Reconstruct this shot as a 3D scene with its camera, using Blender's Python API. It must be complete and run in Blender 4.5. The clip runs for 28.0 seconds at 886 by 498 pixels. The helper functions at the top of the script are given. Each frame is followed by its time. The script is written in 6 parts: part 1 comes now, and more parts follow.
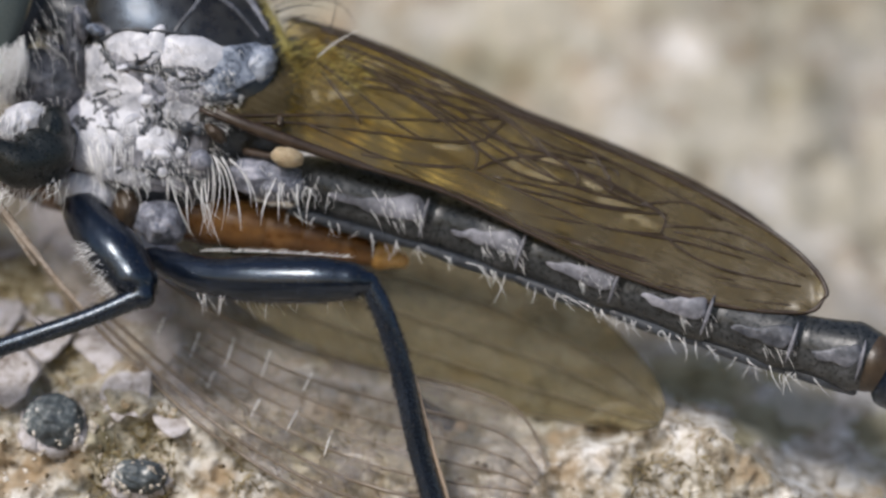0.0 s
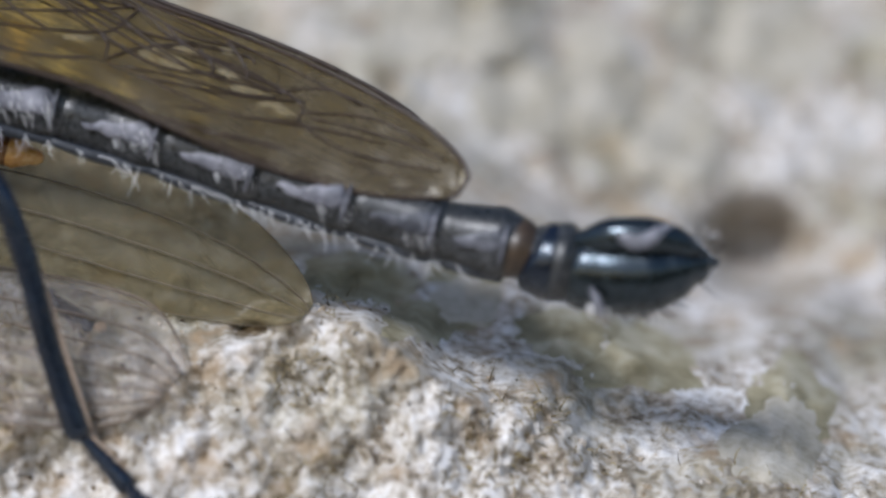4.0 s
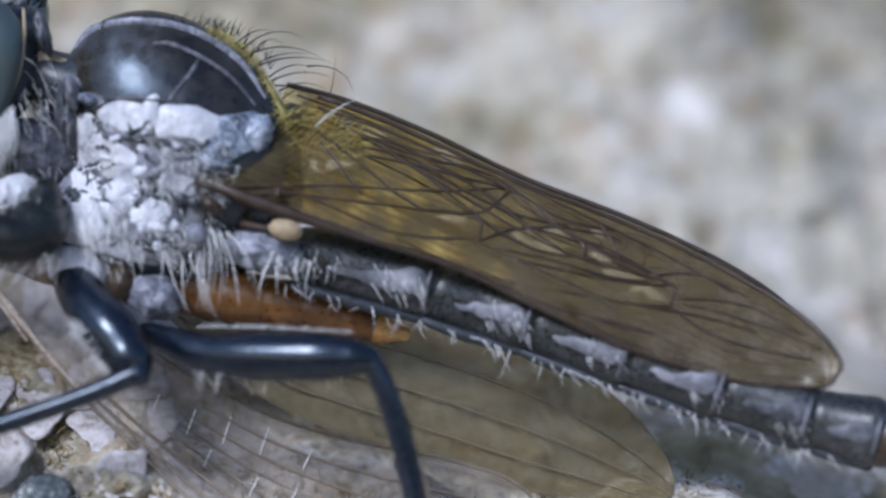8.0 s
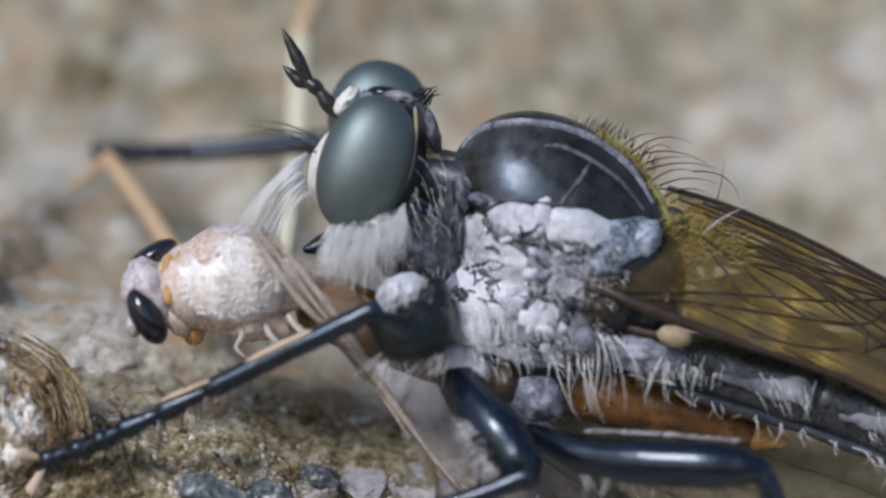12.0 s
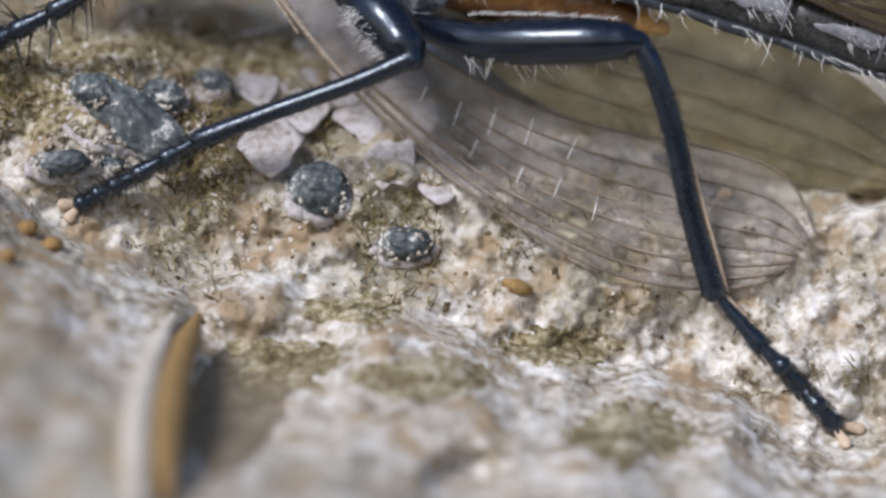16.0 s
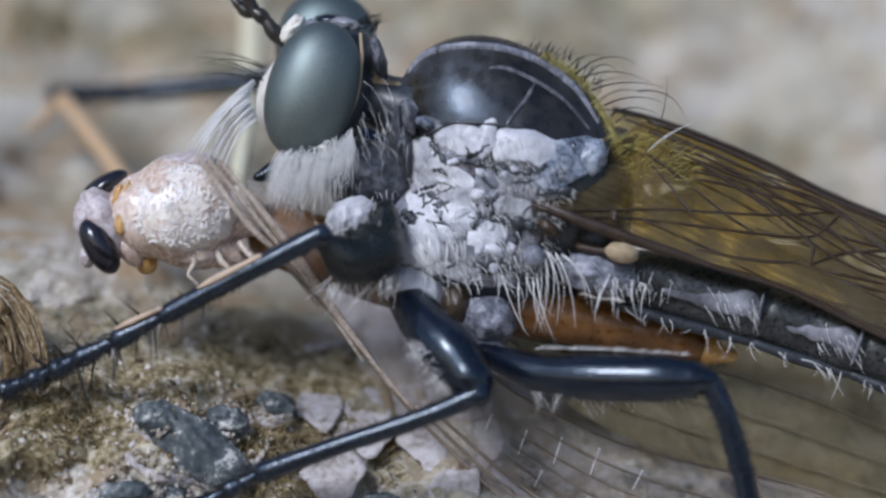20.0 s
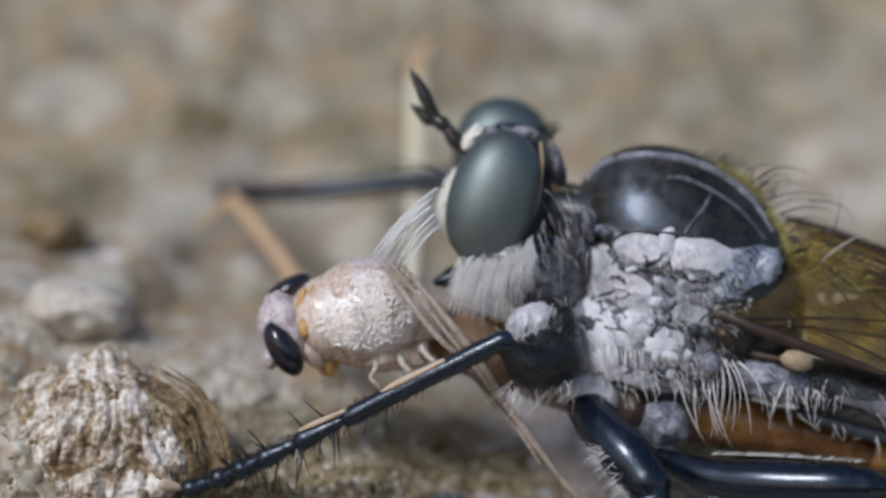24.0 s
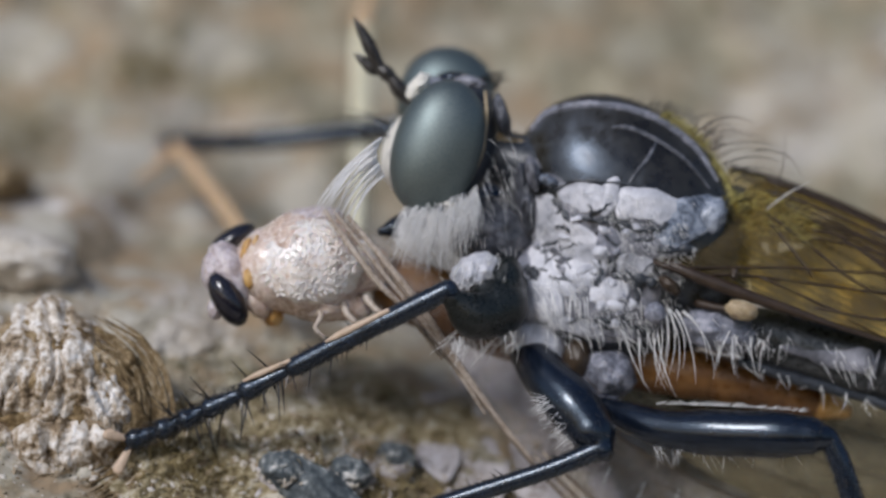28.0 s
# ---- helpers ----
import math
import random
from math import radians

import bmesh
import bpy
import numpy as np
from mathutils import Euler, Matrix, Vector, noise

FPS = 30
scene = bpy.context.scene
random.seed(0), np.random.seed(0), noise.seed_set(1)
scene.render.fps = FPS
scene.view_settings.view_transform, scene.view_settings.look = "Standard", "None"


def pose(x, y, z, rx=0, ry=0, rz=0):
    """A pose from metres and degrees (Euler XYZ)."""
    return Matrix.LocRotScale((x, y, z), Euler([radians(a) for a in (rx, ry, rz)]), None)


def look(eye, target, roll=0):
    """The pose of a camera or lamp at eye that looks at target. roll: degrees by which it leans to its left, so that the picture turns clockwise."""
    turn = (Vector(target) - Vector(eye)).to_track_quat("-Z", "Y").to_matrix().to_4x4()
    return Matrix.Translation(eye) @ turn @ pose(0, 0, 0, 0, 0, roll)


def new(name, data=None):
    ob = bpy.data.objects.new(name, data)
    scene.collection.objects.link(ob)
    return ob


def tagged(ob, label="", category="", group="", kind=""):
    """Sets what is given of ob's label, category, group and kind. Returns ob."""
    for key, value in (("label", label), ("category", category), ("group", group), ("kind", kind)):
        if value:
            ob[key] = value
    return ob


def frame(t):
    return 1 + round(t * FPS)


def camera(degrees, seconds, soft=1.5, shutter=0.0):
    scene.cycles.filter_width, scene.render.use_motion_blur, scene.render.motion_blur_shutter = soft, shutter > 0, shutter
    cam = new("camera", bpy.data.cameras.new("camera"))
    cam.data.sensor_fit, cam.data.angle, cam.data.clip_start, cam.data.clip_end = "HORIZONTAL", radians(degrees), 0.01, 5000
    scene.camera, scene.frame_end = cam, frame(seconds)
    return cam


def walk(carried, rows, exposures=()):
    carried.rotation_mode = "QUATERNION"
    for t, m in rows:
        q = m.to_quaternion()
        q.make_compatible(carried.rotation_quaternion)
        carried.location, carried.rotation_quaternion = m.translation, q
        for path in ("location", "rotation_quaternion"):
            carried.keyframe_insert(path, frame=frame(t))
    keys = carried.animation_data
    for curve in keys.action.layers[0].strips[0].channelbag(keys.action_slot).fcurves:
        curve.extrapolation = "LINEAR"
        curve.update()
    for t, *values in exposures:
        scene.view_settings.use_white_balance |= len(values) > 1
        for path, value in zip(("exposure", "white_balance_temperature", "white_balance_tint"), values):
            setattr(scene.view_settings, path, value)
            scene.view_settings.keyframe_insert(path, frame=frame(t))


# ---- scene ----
# A robber fly with its prey on lichen-grown bark, 20 mm long, filmed from a hand's width.
cam = camera(12.0, 28.0, soft=2.7)
cam.data.dof.use_dof, cam.data.dof.focus_distance, cam.data.dof.aperture_fstop = True, 0.0724, 50.0
# seconds; x, y, z in millimetres; yaw, pitch and roll in degrees
ROWS = [
    (0, 0.591, -72.854, -1.167, 0.426, -0.066, 0.013),
    (0.5, 1.833, -72.792, -2.152, -0.014, -0.124, -0.682),
    (1, 2.473, -72.827, -2.058, -0.101, -0.087, -0.587),
    (1.5, 3.294, -72.629, -2.235, 0.026, -0.039, -0.668),
    (2, 4.279, -72.407, -2.863, 0.053, 0.220, -1.238),
    (2.5, 4.833, -71.735, -3.935, -0.070, 0.646, -1.652),
    (4.5, 6.432, -70.144, -3.489, 0.051, 0.189, -1.265),
    (5, 5.466, -69.949, -2.877, -0.033, -0.256, -1.219),
    (5.5, 4.668, -70.170, -2.237, -0.109, -0.481, -1.019),
    (6, 3.795, -70.124, -1.554, -0.014, -0.272, -0.937),
    (6.5, 2.055, -70.536, -0.578, 0.075, -0.124, -0.660),
    (7, 1.213, -70.665, -0.605, 0.323, 0.082, -0.739),
    (7.5, 0.929, -70.594, -0.528, 0.275, 0.068, -0.597),
    (8, 0.103, -70.826, 0.045, 0.083, -0.037, -0.263),
    (8.5, -1.638, -70.870, 0.714, -0.119, -0.038, 0.028),
    (9, -3.057, -70.878, 1.145, -0.008, -0.011, 0.391),
    (9.5, -4.097, -71.009, 1.410, 0.185, 0.025, 0.651),
    (10, -5.224, -71.119, 1.437, 0.309, 0.045, 1.080),
    (10.5, -6.269, -71.164, 1.992, -0.015, -0.204, 1.402),
    (11, -6.449, -71.165, 2.129, 0.062, -0.244, 1.385),
    (11.5, -6.784, -71.044, 2.239, -0.142, -0.292, 1.554),
    (13.5, -6.587, -71.088, -0.172, -0.116, 0.190, 0.603),
    (14, -6.809, -72.073, -0.978, -0.295, 0.352, 0.631),
    (14.5, -6.801, -72.097, -1.516, -0.157, 0.067, 0.478),
    (15, -6.400, -72.340, -2.635, -0.135, -0.091, 0.022),
    (15.5, -5.750, -72.321, -3.932, -0.177, -0.138, -0.387),
    (16, -4.678, -72.415, -5.237, -0.073, -0.044, -0.580),
    (16.5, -4.080, -72.219, -5.382, 0.012, 0.018, -0.523),
    (17, -4.315, -72.132, -5.147, 0.025, 0.034, -0.437),
    (17.5, -4.241, -72.076, -4.797, 0.015, 0.008, -0.332),
    (18, -4.219, -71.844, -4.411, 0.094, -0.038, -0.365),
    (18.5, -4.470, -71.823, -4.119, 0.101, 0.055, -0.180),
    (19, -4.781, -71.782, -2.443, 0.102, 0.118, 0.170),
    (19.5, -5.290, -71.843, -0.499, 0.033, 0.074, 0.189),
    (20, -5.675, -71.732, 0.392, 0.010, 0.006, 0.011),
    (20.5, -5.602, -71.743, 1.527, 0.140, -0.018, -0.145),
    (22.5, -4.951, -73.535, 2.490, 1.368, 0.042, 0.536),
    (23, -7.707, -72.887, 1.766, 0.310, 0.466, 0.278),
    (23.5, -8.398, -72.742, 1.520, 0.158, 0.645, 0.539),
    (24, -8.553, -73.117, 1.496, 0.193, 0.560, 0.574),
    (24.5, -8.487, -72.844, 1.446, 0.100, 0.334, 0.479),
    (25, -8.536, -72.932, 1.386, -0.128, -0.084, 0.523),
    (25.5, -8.684, -72.881, 1.284, -0.271, -0.159, 0.477),
    (26, -8.517, -72.903, 1.373, -0.234, -0.226, 0.432),
    (26.5, -8.356, -72.945, 1.436, -0.197, -0.293, 0.422),
    (27, -8.408, -72.994, 1.497, -0.366, -0.235, 0.405),
    (27.5, -8.553, -72.957, 1.543, -0.508, -0.250, 0.445),
    (28, -8.491, -73.021, 1.502, -0.520, -0.120, 0.511),
]
walk(cam, [(t, pose(x / 1000, y / 1000, z / 1000, 90 + pitch, 0, yaw) @ pose(0, 0, 0, 0, 0, roll)) for t, x, y, z, yaw, pitch, roll in ROWS],
     exposures=[(0.0, 0.07, 6650, 12), (2.5, 0.04, 6350, 12), (5.0, -0.03, 5750, 13), (7.0, 0.09, 5500, 14), (8.0, 0.09, 5500, 14), (10.0, -0.09, 5700, 14), (11.0, -0.17, 5900, 13), (14.0, -0.05, 6100, 13), (16.0, 0.06, 6250, 13), (18.0, -0.15, 5750, 12), (20.0, -0.19, 5750, 13), (23.0, -0.33, 6250, 13), (25.0, -0.37, 6100, 13), (28.0, -0.35, 6250, 13)])

# ---- light ----
world = bpy.data.worlds.new("world")
scene.world = world
world.use_nodes = True
wn = world.node_tree.nodes
sky = wn.new("ShaderNodeTexSky")
sky.sky_type, sky.sun_disc = "NISHITA", False
SUN_EL, SUN_AZ = 36.0, 212.0            # azimuth clockwise from +y: the light falls from behind the camera's left shoulder
sky.sun_elevation, sky.sun_rotation = radians(SUN_EL), radians(SUN_AZ)
sky.dust_density, sky.ozone_density = 1.2, 1.5
world.node_tree.links.new(sky.outputs[0], wn["Background"].inputs["Color"])
wn["Background"].inputs["Strength"].default_value = 0.105
sun_data = bpy.data.lights.new("sun", "SUN")
sun_data.energy, sun_data.angle, sun_data.color = 2.8, radians(17), (1.0, 0.985, 0.96)
sun = new("sun", sun_data)
sun_from = Vector((math.sin(radians(SUN_AZ)) * math.cos(radians(SUN_EL)), math.cos(radians(SUN_AZ)) * math.cos(radians(SUN_EL)), math.sin(radians(SUN_EL))))
sun.matrix_world = look(sun_from, (0, 0, 0))

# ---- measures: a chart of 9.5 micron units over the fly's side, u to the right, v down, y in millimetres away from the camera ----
K = 0.0095
TILT = 0.24                              # the fly's far side stands higher by this slope
rng = random.Random(7)


def P(u, v, y=0.0):
    return Vector(((u - 784) * K, y, (441 - v) * K)) * 0.001


def R(r):
    return r * K * 0.001


# ---- noise on arrays, in millimetres ----
def _hash(i, j, k):
    n = (i * 374761393 + j * 668265263 + k * 2147483647 + 144665) & 0xFFFFFFFF
    n = ((n ^ (n >> 13)) * 1274126177) & 0xFFFFFFFF
    n = ((n ^ (n >> 16)) * 1103515245) & 0xFFFFFFFF
    return ((n ^ (n >> 15)) & 0xFFFF) / 32767.5 - 1.0


def value_noise(x, y, z):
    x, y, z = (np.asarray(a, float) for a in np.broadcast_arrays(x, y, z))
    i, j, k = (np.floor(a).astype(np.int64) for a in (x, y, z))
    f, g, h = x - i, y - j, z - k
    f, g, h = (a * a * (3 - 2 * a) for a in (f, g, h))
    out = 0
    for a in (0, 1):
        for b in (0, 1):
            for c in (0, 1):
                out = out + _hash(i + a, j + b, k + c) * (f if a else 1 - f) * (g if b else 1 - g) * (h if c else 1 - h)
    return out


def fbm(x, y, z, octaves=4, gain=0.5):
    total, amp = 0, 1.0
    for n in range(octaves):
        total = total + amp * value_noise(x * 2**n + 13.7 * n, y * 2**n, z * 2**n)
        amp *= gain
    return total


# ---- mesh writing ----
class Shape:
    """Vertices and faces in metres, gathered and then linked as one mesh."""

    def __init__(self):
        self.v, self.f = [], []

    def add(self, verts, faces):
        n = len(self.v)
        self.v.extend(tuple(p) for p in verts)
        self.f.extend(tuple(n + i for i in face) for face in faces)
        return self

    def tube(self, pts, radii, sides=10, smooth=4, flat=1.0, caps=True):
        """A round limb through the points; radii in chart units, one for each point."""
        pts = [Vector(p) for p in pts]
        if smooth > 1 and len(pts) > 2:
            fine, fr = [], []
            for n in range(len(pts) - 1):
                a, b, c, d = pts[max(n - 1, 0)], pts[n], pts[n + 1], pts[min(n + 2, len(pts) - 1)]
                for s in range(smooth):
                    t = s / smooth
                    fine.append(0.5 * (2 * b + (c - a) * t + (2 * a - 5 * b + 4 * c - d) * t * t + (3 * b - a - 3 * c + d) * t**3))
                    fr.append(radii[n] + (radii[n + 1] - radii[n]) * t * t * (3 - 2 * t))
            fine.append(pts[-1])
            fr.append(radii[-1])
            pts, radii = fine, fr
        if caps:
            a, b = (pts[0] - pts[1]).normalized(), (pts[-1] - pts[-2]).normalized()
            ra, rb = R(radii[0]), R(radii[-1])
            pts = [pts[0] + a * ra * 0.9, pts[0] + a * ra * 0.6] + list(pts) + [pts[-1] + b * rb * 0.6, pts[-1] + b * rb * 0.9]
            radii = [radii[0] * 0.35, radii[0] * 0.8] + list(radii) + [radii[-1] * 0.8, radii[-1] * 0.35]
        verts, faces = [], []
        side = None
        for n, p in enumerate(pts):
            way = (pts[min(n + 1, len(pts) - 1)] - pts[max(n - 1, 0)]).normalized()
            if side is None:
                side = way.cross(Vector((0, 1, 0)) if abs(way.y) < 0.9 else Vector((1, 0, 0))).normalized()
            side = (side - way * side.dot(way)).normalized()
            up = way.cross(side)
            for k in range(sides):
                a = 2 * math.pi * k / sides
                verts.append(p + R(radii[n]) * (math.cos(a) * side + math.sin(a) * up * flat))
        m = len(pts)
        for n in range(m - 1):
            for k in range(sides):
                q = (k + 1) % sides
                faces.append((n * sides + k, n * sides + q, (n + 1) * sides + q, (n + 1) * sides + k))
        faces.append(tuple(range(sides))[::-1])
        faces.append(tuple((m - 1) * sides + k for k in range(sides)))
        return self.add(verts, faces)

    def hair(self, a, b, bend=Vector((0, 0, 0)), r=2.0, steps=5, sides=4):
        """A bristle from a to b, tapering to a point; bend shifts its middle."""
        pts = [a.lerp(b, t) + bend * (4 * t * (1 - t)) for t in (n / steps for n in range(steps + 1))]
        return self.tube(pts, [r * (1 - 0.85 * n / steps) for n in range(steps + 1)], sides, 1, caps=False)

    def blob(self, centre, radii, turn=0.0, rings=16, segs=24, rough=0.0, scale=3.0, squash=2.0, lean=0.0):
        """A rounded body; radii: along u, along v (chart units) and deep (mm); turn: degrees, clockwise as seen; lean: the far side's rise."""
        c, s = math.cos(radians(turn)), math.sin(radians(turn))
        verts = []
        for i in range(rings + 1):
            th = math.pi * i / rings
            for j in range(segs):
                ph = 2 * math.pi * j / segs
                d = Vector((math.sin(th) * math.cos(ph), math.cos(th), math.sin(th) * math.sin(ph)))
                if squash != 2.0:
                    k = (abs(d.x) ** squash + abs(d.y) ** squash + abs(d.z) ** squash) ** (-1 / squash)
                    d = d * k
                x, y, z = d.x * R(radii[0]), d.y * radii[2] * 0.001, d.z * R(radii[1])
                if rough:
                    e = 1 + rough * noise.noise(d * scale + Vector(centre) * 3000)
                    x, y, z = x * e, y * e, z * e
                verts.append(Vector(centre) + Vector((c * x + s * z, y, c * z - s * x + lean * y)))
        faces = []
        for i in range(rings):
            for j in range(segs):
                q = (j + 1) % segs
                faces.append((i * segs + j, i * segs + q, (i + 1) * segs + q, (i + 1) * segs + j))
        return self.add(verts, faces)

    def sheet(self, rows, thick=0.0):
        """A skin over rows of points, with a back face thick metres behind it."""
        m, n = len(rows), len(rows[0])
        verts = [p for row in rows for p in row]
        faces = [(i * n + j, i * n + j + 1, (i + 1) * n + j + 1, (i + 1) * n + j) for i in range(m - 1) for j in range(n - 1)]
        if thick:
            back = [Vector(p) + Vector((0, thick, 0)) for p in verts]
            faces += [tuple(m * n + k for k in face[::-1]) for face in faces]
            verts = verts + back
        return self.add(verts, faces)


BASES = {}


def thing(name, base, label, category, group=""):
    ob = new(name)
    ob.location = base
    BASES[ob] = Vector(base)
    return tagged(ob, label, category, group)


def part(name, shape, material, parent=None, label="", flat=False, base=None):
    """Links a shape as one mesh, under a thing or a part where given."""
    base = BASES[parent] if parent else Vector(base or (0, 0, 0))
    mesh = bpy.data.meshes.new(name)
    mesh.from_pydata([(p[0] - base.x, p[1] - base.y, p[2] - base.z) for p in shape.v], [], shape.f)
    if not flat:
        mesh.polygons.foreach_set("use_smooth", [True] * len(mesh.polygons))
    mesh.materials.append(material)
    mesh.update()
    ob = new(name, mesh)
    if parent:
        ob.parent = parent
    else:
        ob.location = base
    BASES[ob] = base
    if label:
        tagged(ob, label)
    return ob


def bristle(name, a, b, bend, r, steps, material, parent):
    return part(name, Shape().hair(a, b, bend, r, steps), material, parent)


# ---- materials; texture sizes in millimetres ----
def material(name, stops, rough=0.5, size=1.0, fine=0.15, bump=0.004, spec=0.5, metal=0.0, coat=0.0, mixing=0.5, rough_var=0.15, sss=0.0, island=0.0):
    """Colour stops spread over coarse and fine noise, with relief; sizes in millimetres."""
    m = bpy.data.materials.new(name)
    m.use_nodes = True
    nt = m.node_tree
    nd, ln = nt.nodes, nt.links
    b = nd["Principled BSDF"]
    co = nd.new("ShaderNodeTexCoord")
    info = nd.new("ShaderNodeObjectInfo")
    shift = nd.new("ShaderNodeVectorMath")
    shift.operation = "MULTIPLY_ADD"
    ln.new(co.outputs["Object"], shift.inputs[0])
    shift.inputs[1].default_value = (1000, 1000, 1000)
    ln.new(info.outputs["Random"], shift.inputs[2])
    n1, n2 = nd.new("ShaderNodeTexNoise"), nd.new("ShaderNodeTexNoise")
    for n, s, det in ((n1, size, 5), (n2, fine, 4)):
        n.inputs["Scale"].default_value = 1 / s
        n.inputs["Detail"].default_value = det
        n.inputs["Roughness"].default_value = 0.6
        ln.new(shift.outputs[0], n.inputs["Vector"])
    mx = nd.new("ShaderNodeMix")
    mx.inputs["Factor"].default_value = mixing
    ln.new(n1.outputs["Fac"], mx.inputs["A"])
    ln.new(n2.outputs["Fac"], mx.inputs["B"])
    ramp = nd.new("ShaderNodeValToRGB")
    el = ramp.color_ramp.elements
    while len(el) < len(stops):
        el.new(0.5)
    for e, (at, c) in zip(el, stops):
        e.position, e.color = at, (*c, 1)
    tone = mx.outputs["Result"]
    if island:
        geo, add = nd.new("ShaderNodeNewGeometry"), nd.new("ShaderNodeMath")
        add.operation = "MULTIPLY_ADD"
        ln.new(geo.outputs["Random Per Island"], add.inputs[0])
        add.inputs[1].default_value = island
        sh = nd.new("ShaderNodeMath")
        sh.operation = "SUBTRACT"
        ln.new(tone, sh.inputs[0])
        sh.inputs[1].default_value = island / 2
        ln.new(sh.outputs[0], add.inputs[2])
        tone = add.outputs[0]
    ln.new(tone, ramp.inputs[0])
    ln.new(ramp.outputs[0], b.inputs["Base Color"])
    rr = nd.new("ShaderNodeMapRange")
    rr.inputs["From Min"].default_value, rr.inputs["From Max"].default_value = 0.3, 0.7
    rr.inputs["To Min"].default_value, rr.inputs["To Max"].default_value = max(0.03, rough - rough_var), min(1, rough + rough_var)
    ln.new(n2.outputs["Fac"], rr.inputs["Value"])
    ln.new(rr.outputs["Result"], b.inputs["Roughness"])
    b.inputs["Metallic"].default_value = metal
    b.inputs["Specular IOR Level"].default_value = spec
    b.inputs["Coat Weight"].default_value = coat
    b.inputs["Coat Roughness"].default_value = 0.12
    if sss:
        b.inputs["Subsurface Weight"].default_value = sss
        b.inputs["Subsurface Radius"].default_value = (0.0003, 0.0002, 0.0001)
        b.inputs["Subsurface Scale"].default_value = 1.0
    if bump:
        bp = nd.new("ShaderNodeBump")
        bp.inputs["Distance"].default_value = bump * 0.001
        bp.inputs["Strength"].default_value = 1.0
        ln.new(n2.outputs["Fac"], bp.inputs["Height"])
        ln.new(bp.outputs[0], b.inputs["Normal"])
    return m


def membrane(name, tint, body, clear, rough=0.35, size=0.6, streak=0.12, fade=0.0, vary=0.12, ribs=0.0):
    """Thin wing skin: light passes tinted, the rest is a faintly glossy film."""
    m = material(name, [(0.3, [c * 0.75 for c in body]), (0.7, [min(1, c * 1.25) for c in body])], rough, size, streak, 0.006, 0.5)
    nd, ln = m.node_tree.nodes, m.node_tree.links
    tr, mix = nd.new("ShaderNodeBsdfTransparent"), nd.new("ShaderNodeMixShader")
    tr.inputs[0].default_value = (*tint, 1)
    n = nd.new("ShaderNodeTexNoise")
    co = nd.new("ShaderNodeTexCoord")
    n.inputs["Scale"].default_value = 1000 / size
    ln.new(co.outputs["Object"], n.inputs["Vector"])
    mr = nd.new("ShaderNodeMapRange")
    mr.inputs["From Min"].default_value, mr.inputs["From Max"].default_value = 0.3, 0.7
    mr.inputs["To Min"].default_value, mr.inputs["To Max"].default_value = max(0, clear - vary), min(1, clear + vary)
    ln.new(n.outputs["Fac"], mr.inputs["Value"])
    amount = mr.outputs["Result"]
    if fade:
        # the pigment thickens towards the tip
        sep, ml, sb = nd.new("ShaderNodeSeparateXYZ"), nd.new("ShaderNodeMapRange"), nd.new("ShaderNodeMath")
        ln.new(co.outputs["Object"], sep.inputs[0])
        ln.new(sep.outputs["X"], ml.inputs["Value"])
        ml.inputs["From Min"].default_value, ml.inputs["From Max"].default_value = 0.004, 0.0095
        ml.inputs["To Min"].default_value, ml.inputs["To Max"].default_value = 0.0, fade
        sb.operation, sb.use_clamp = "SUBTRACT", True
        ln.new(amount, sb.inputs[0])
        ln.new(ml.outputs["Result"], sb.inputs[1])
        amount = sb.outputs[0]
    if ribs:
        # fine pleats along the wing
        turn, wave, rib = nd.new("ShaderNodeMapping"), nd.new("ShaderNodeTexWave"), nd.new("ShaderNodeMath")
        turn.inputs["Rotation"].default_value = (0, radians(-24), 0)
        ln.new(co.outputs["Object"], turn.inputs["Vector"])
        ln.new(turn.outputs[0], wave.inputs["Vector"])
        wave.bands_direction = "Z"
        wave.inputs["Scale"].default_value, wave.inputs["Distortion"].default_value = 2400.0, 3.0
        wave.inputs["Detail"].default_value, wave.inputs["Detail Scale"].default_value = 2.0, 0.6
        rib.operation, rib.use_clamp = "MULTIPLY_ADD", True
        ln.new(wave.outputs["Fac"], rib.inputs[0])
        rib.inputs[1].default_value = -ribs
        ln.new(amount, rib.inputs[2])
        amount = rib.outputs[0]
    ln.new(amount, mix.inputs[0])
    ln.new(nd["Principled BSDF"].outputs[0], mix.inputs[1])
    ln.new(tr.outputs[0], mix.inputs[2])
    ln.new(mix.outputs[0], nd["Material Output"].inputs["Surface"])
    return m


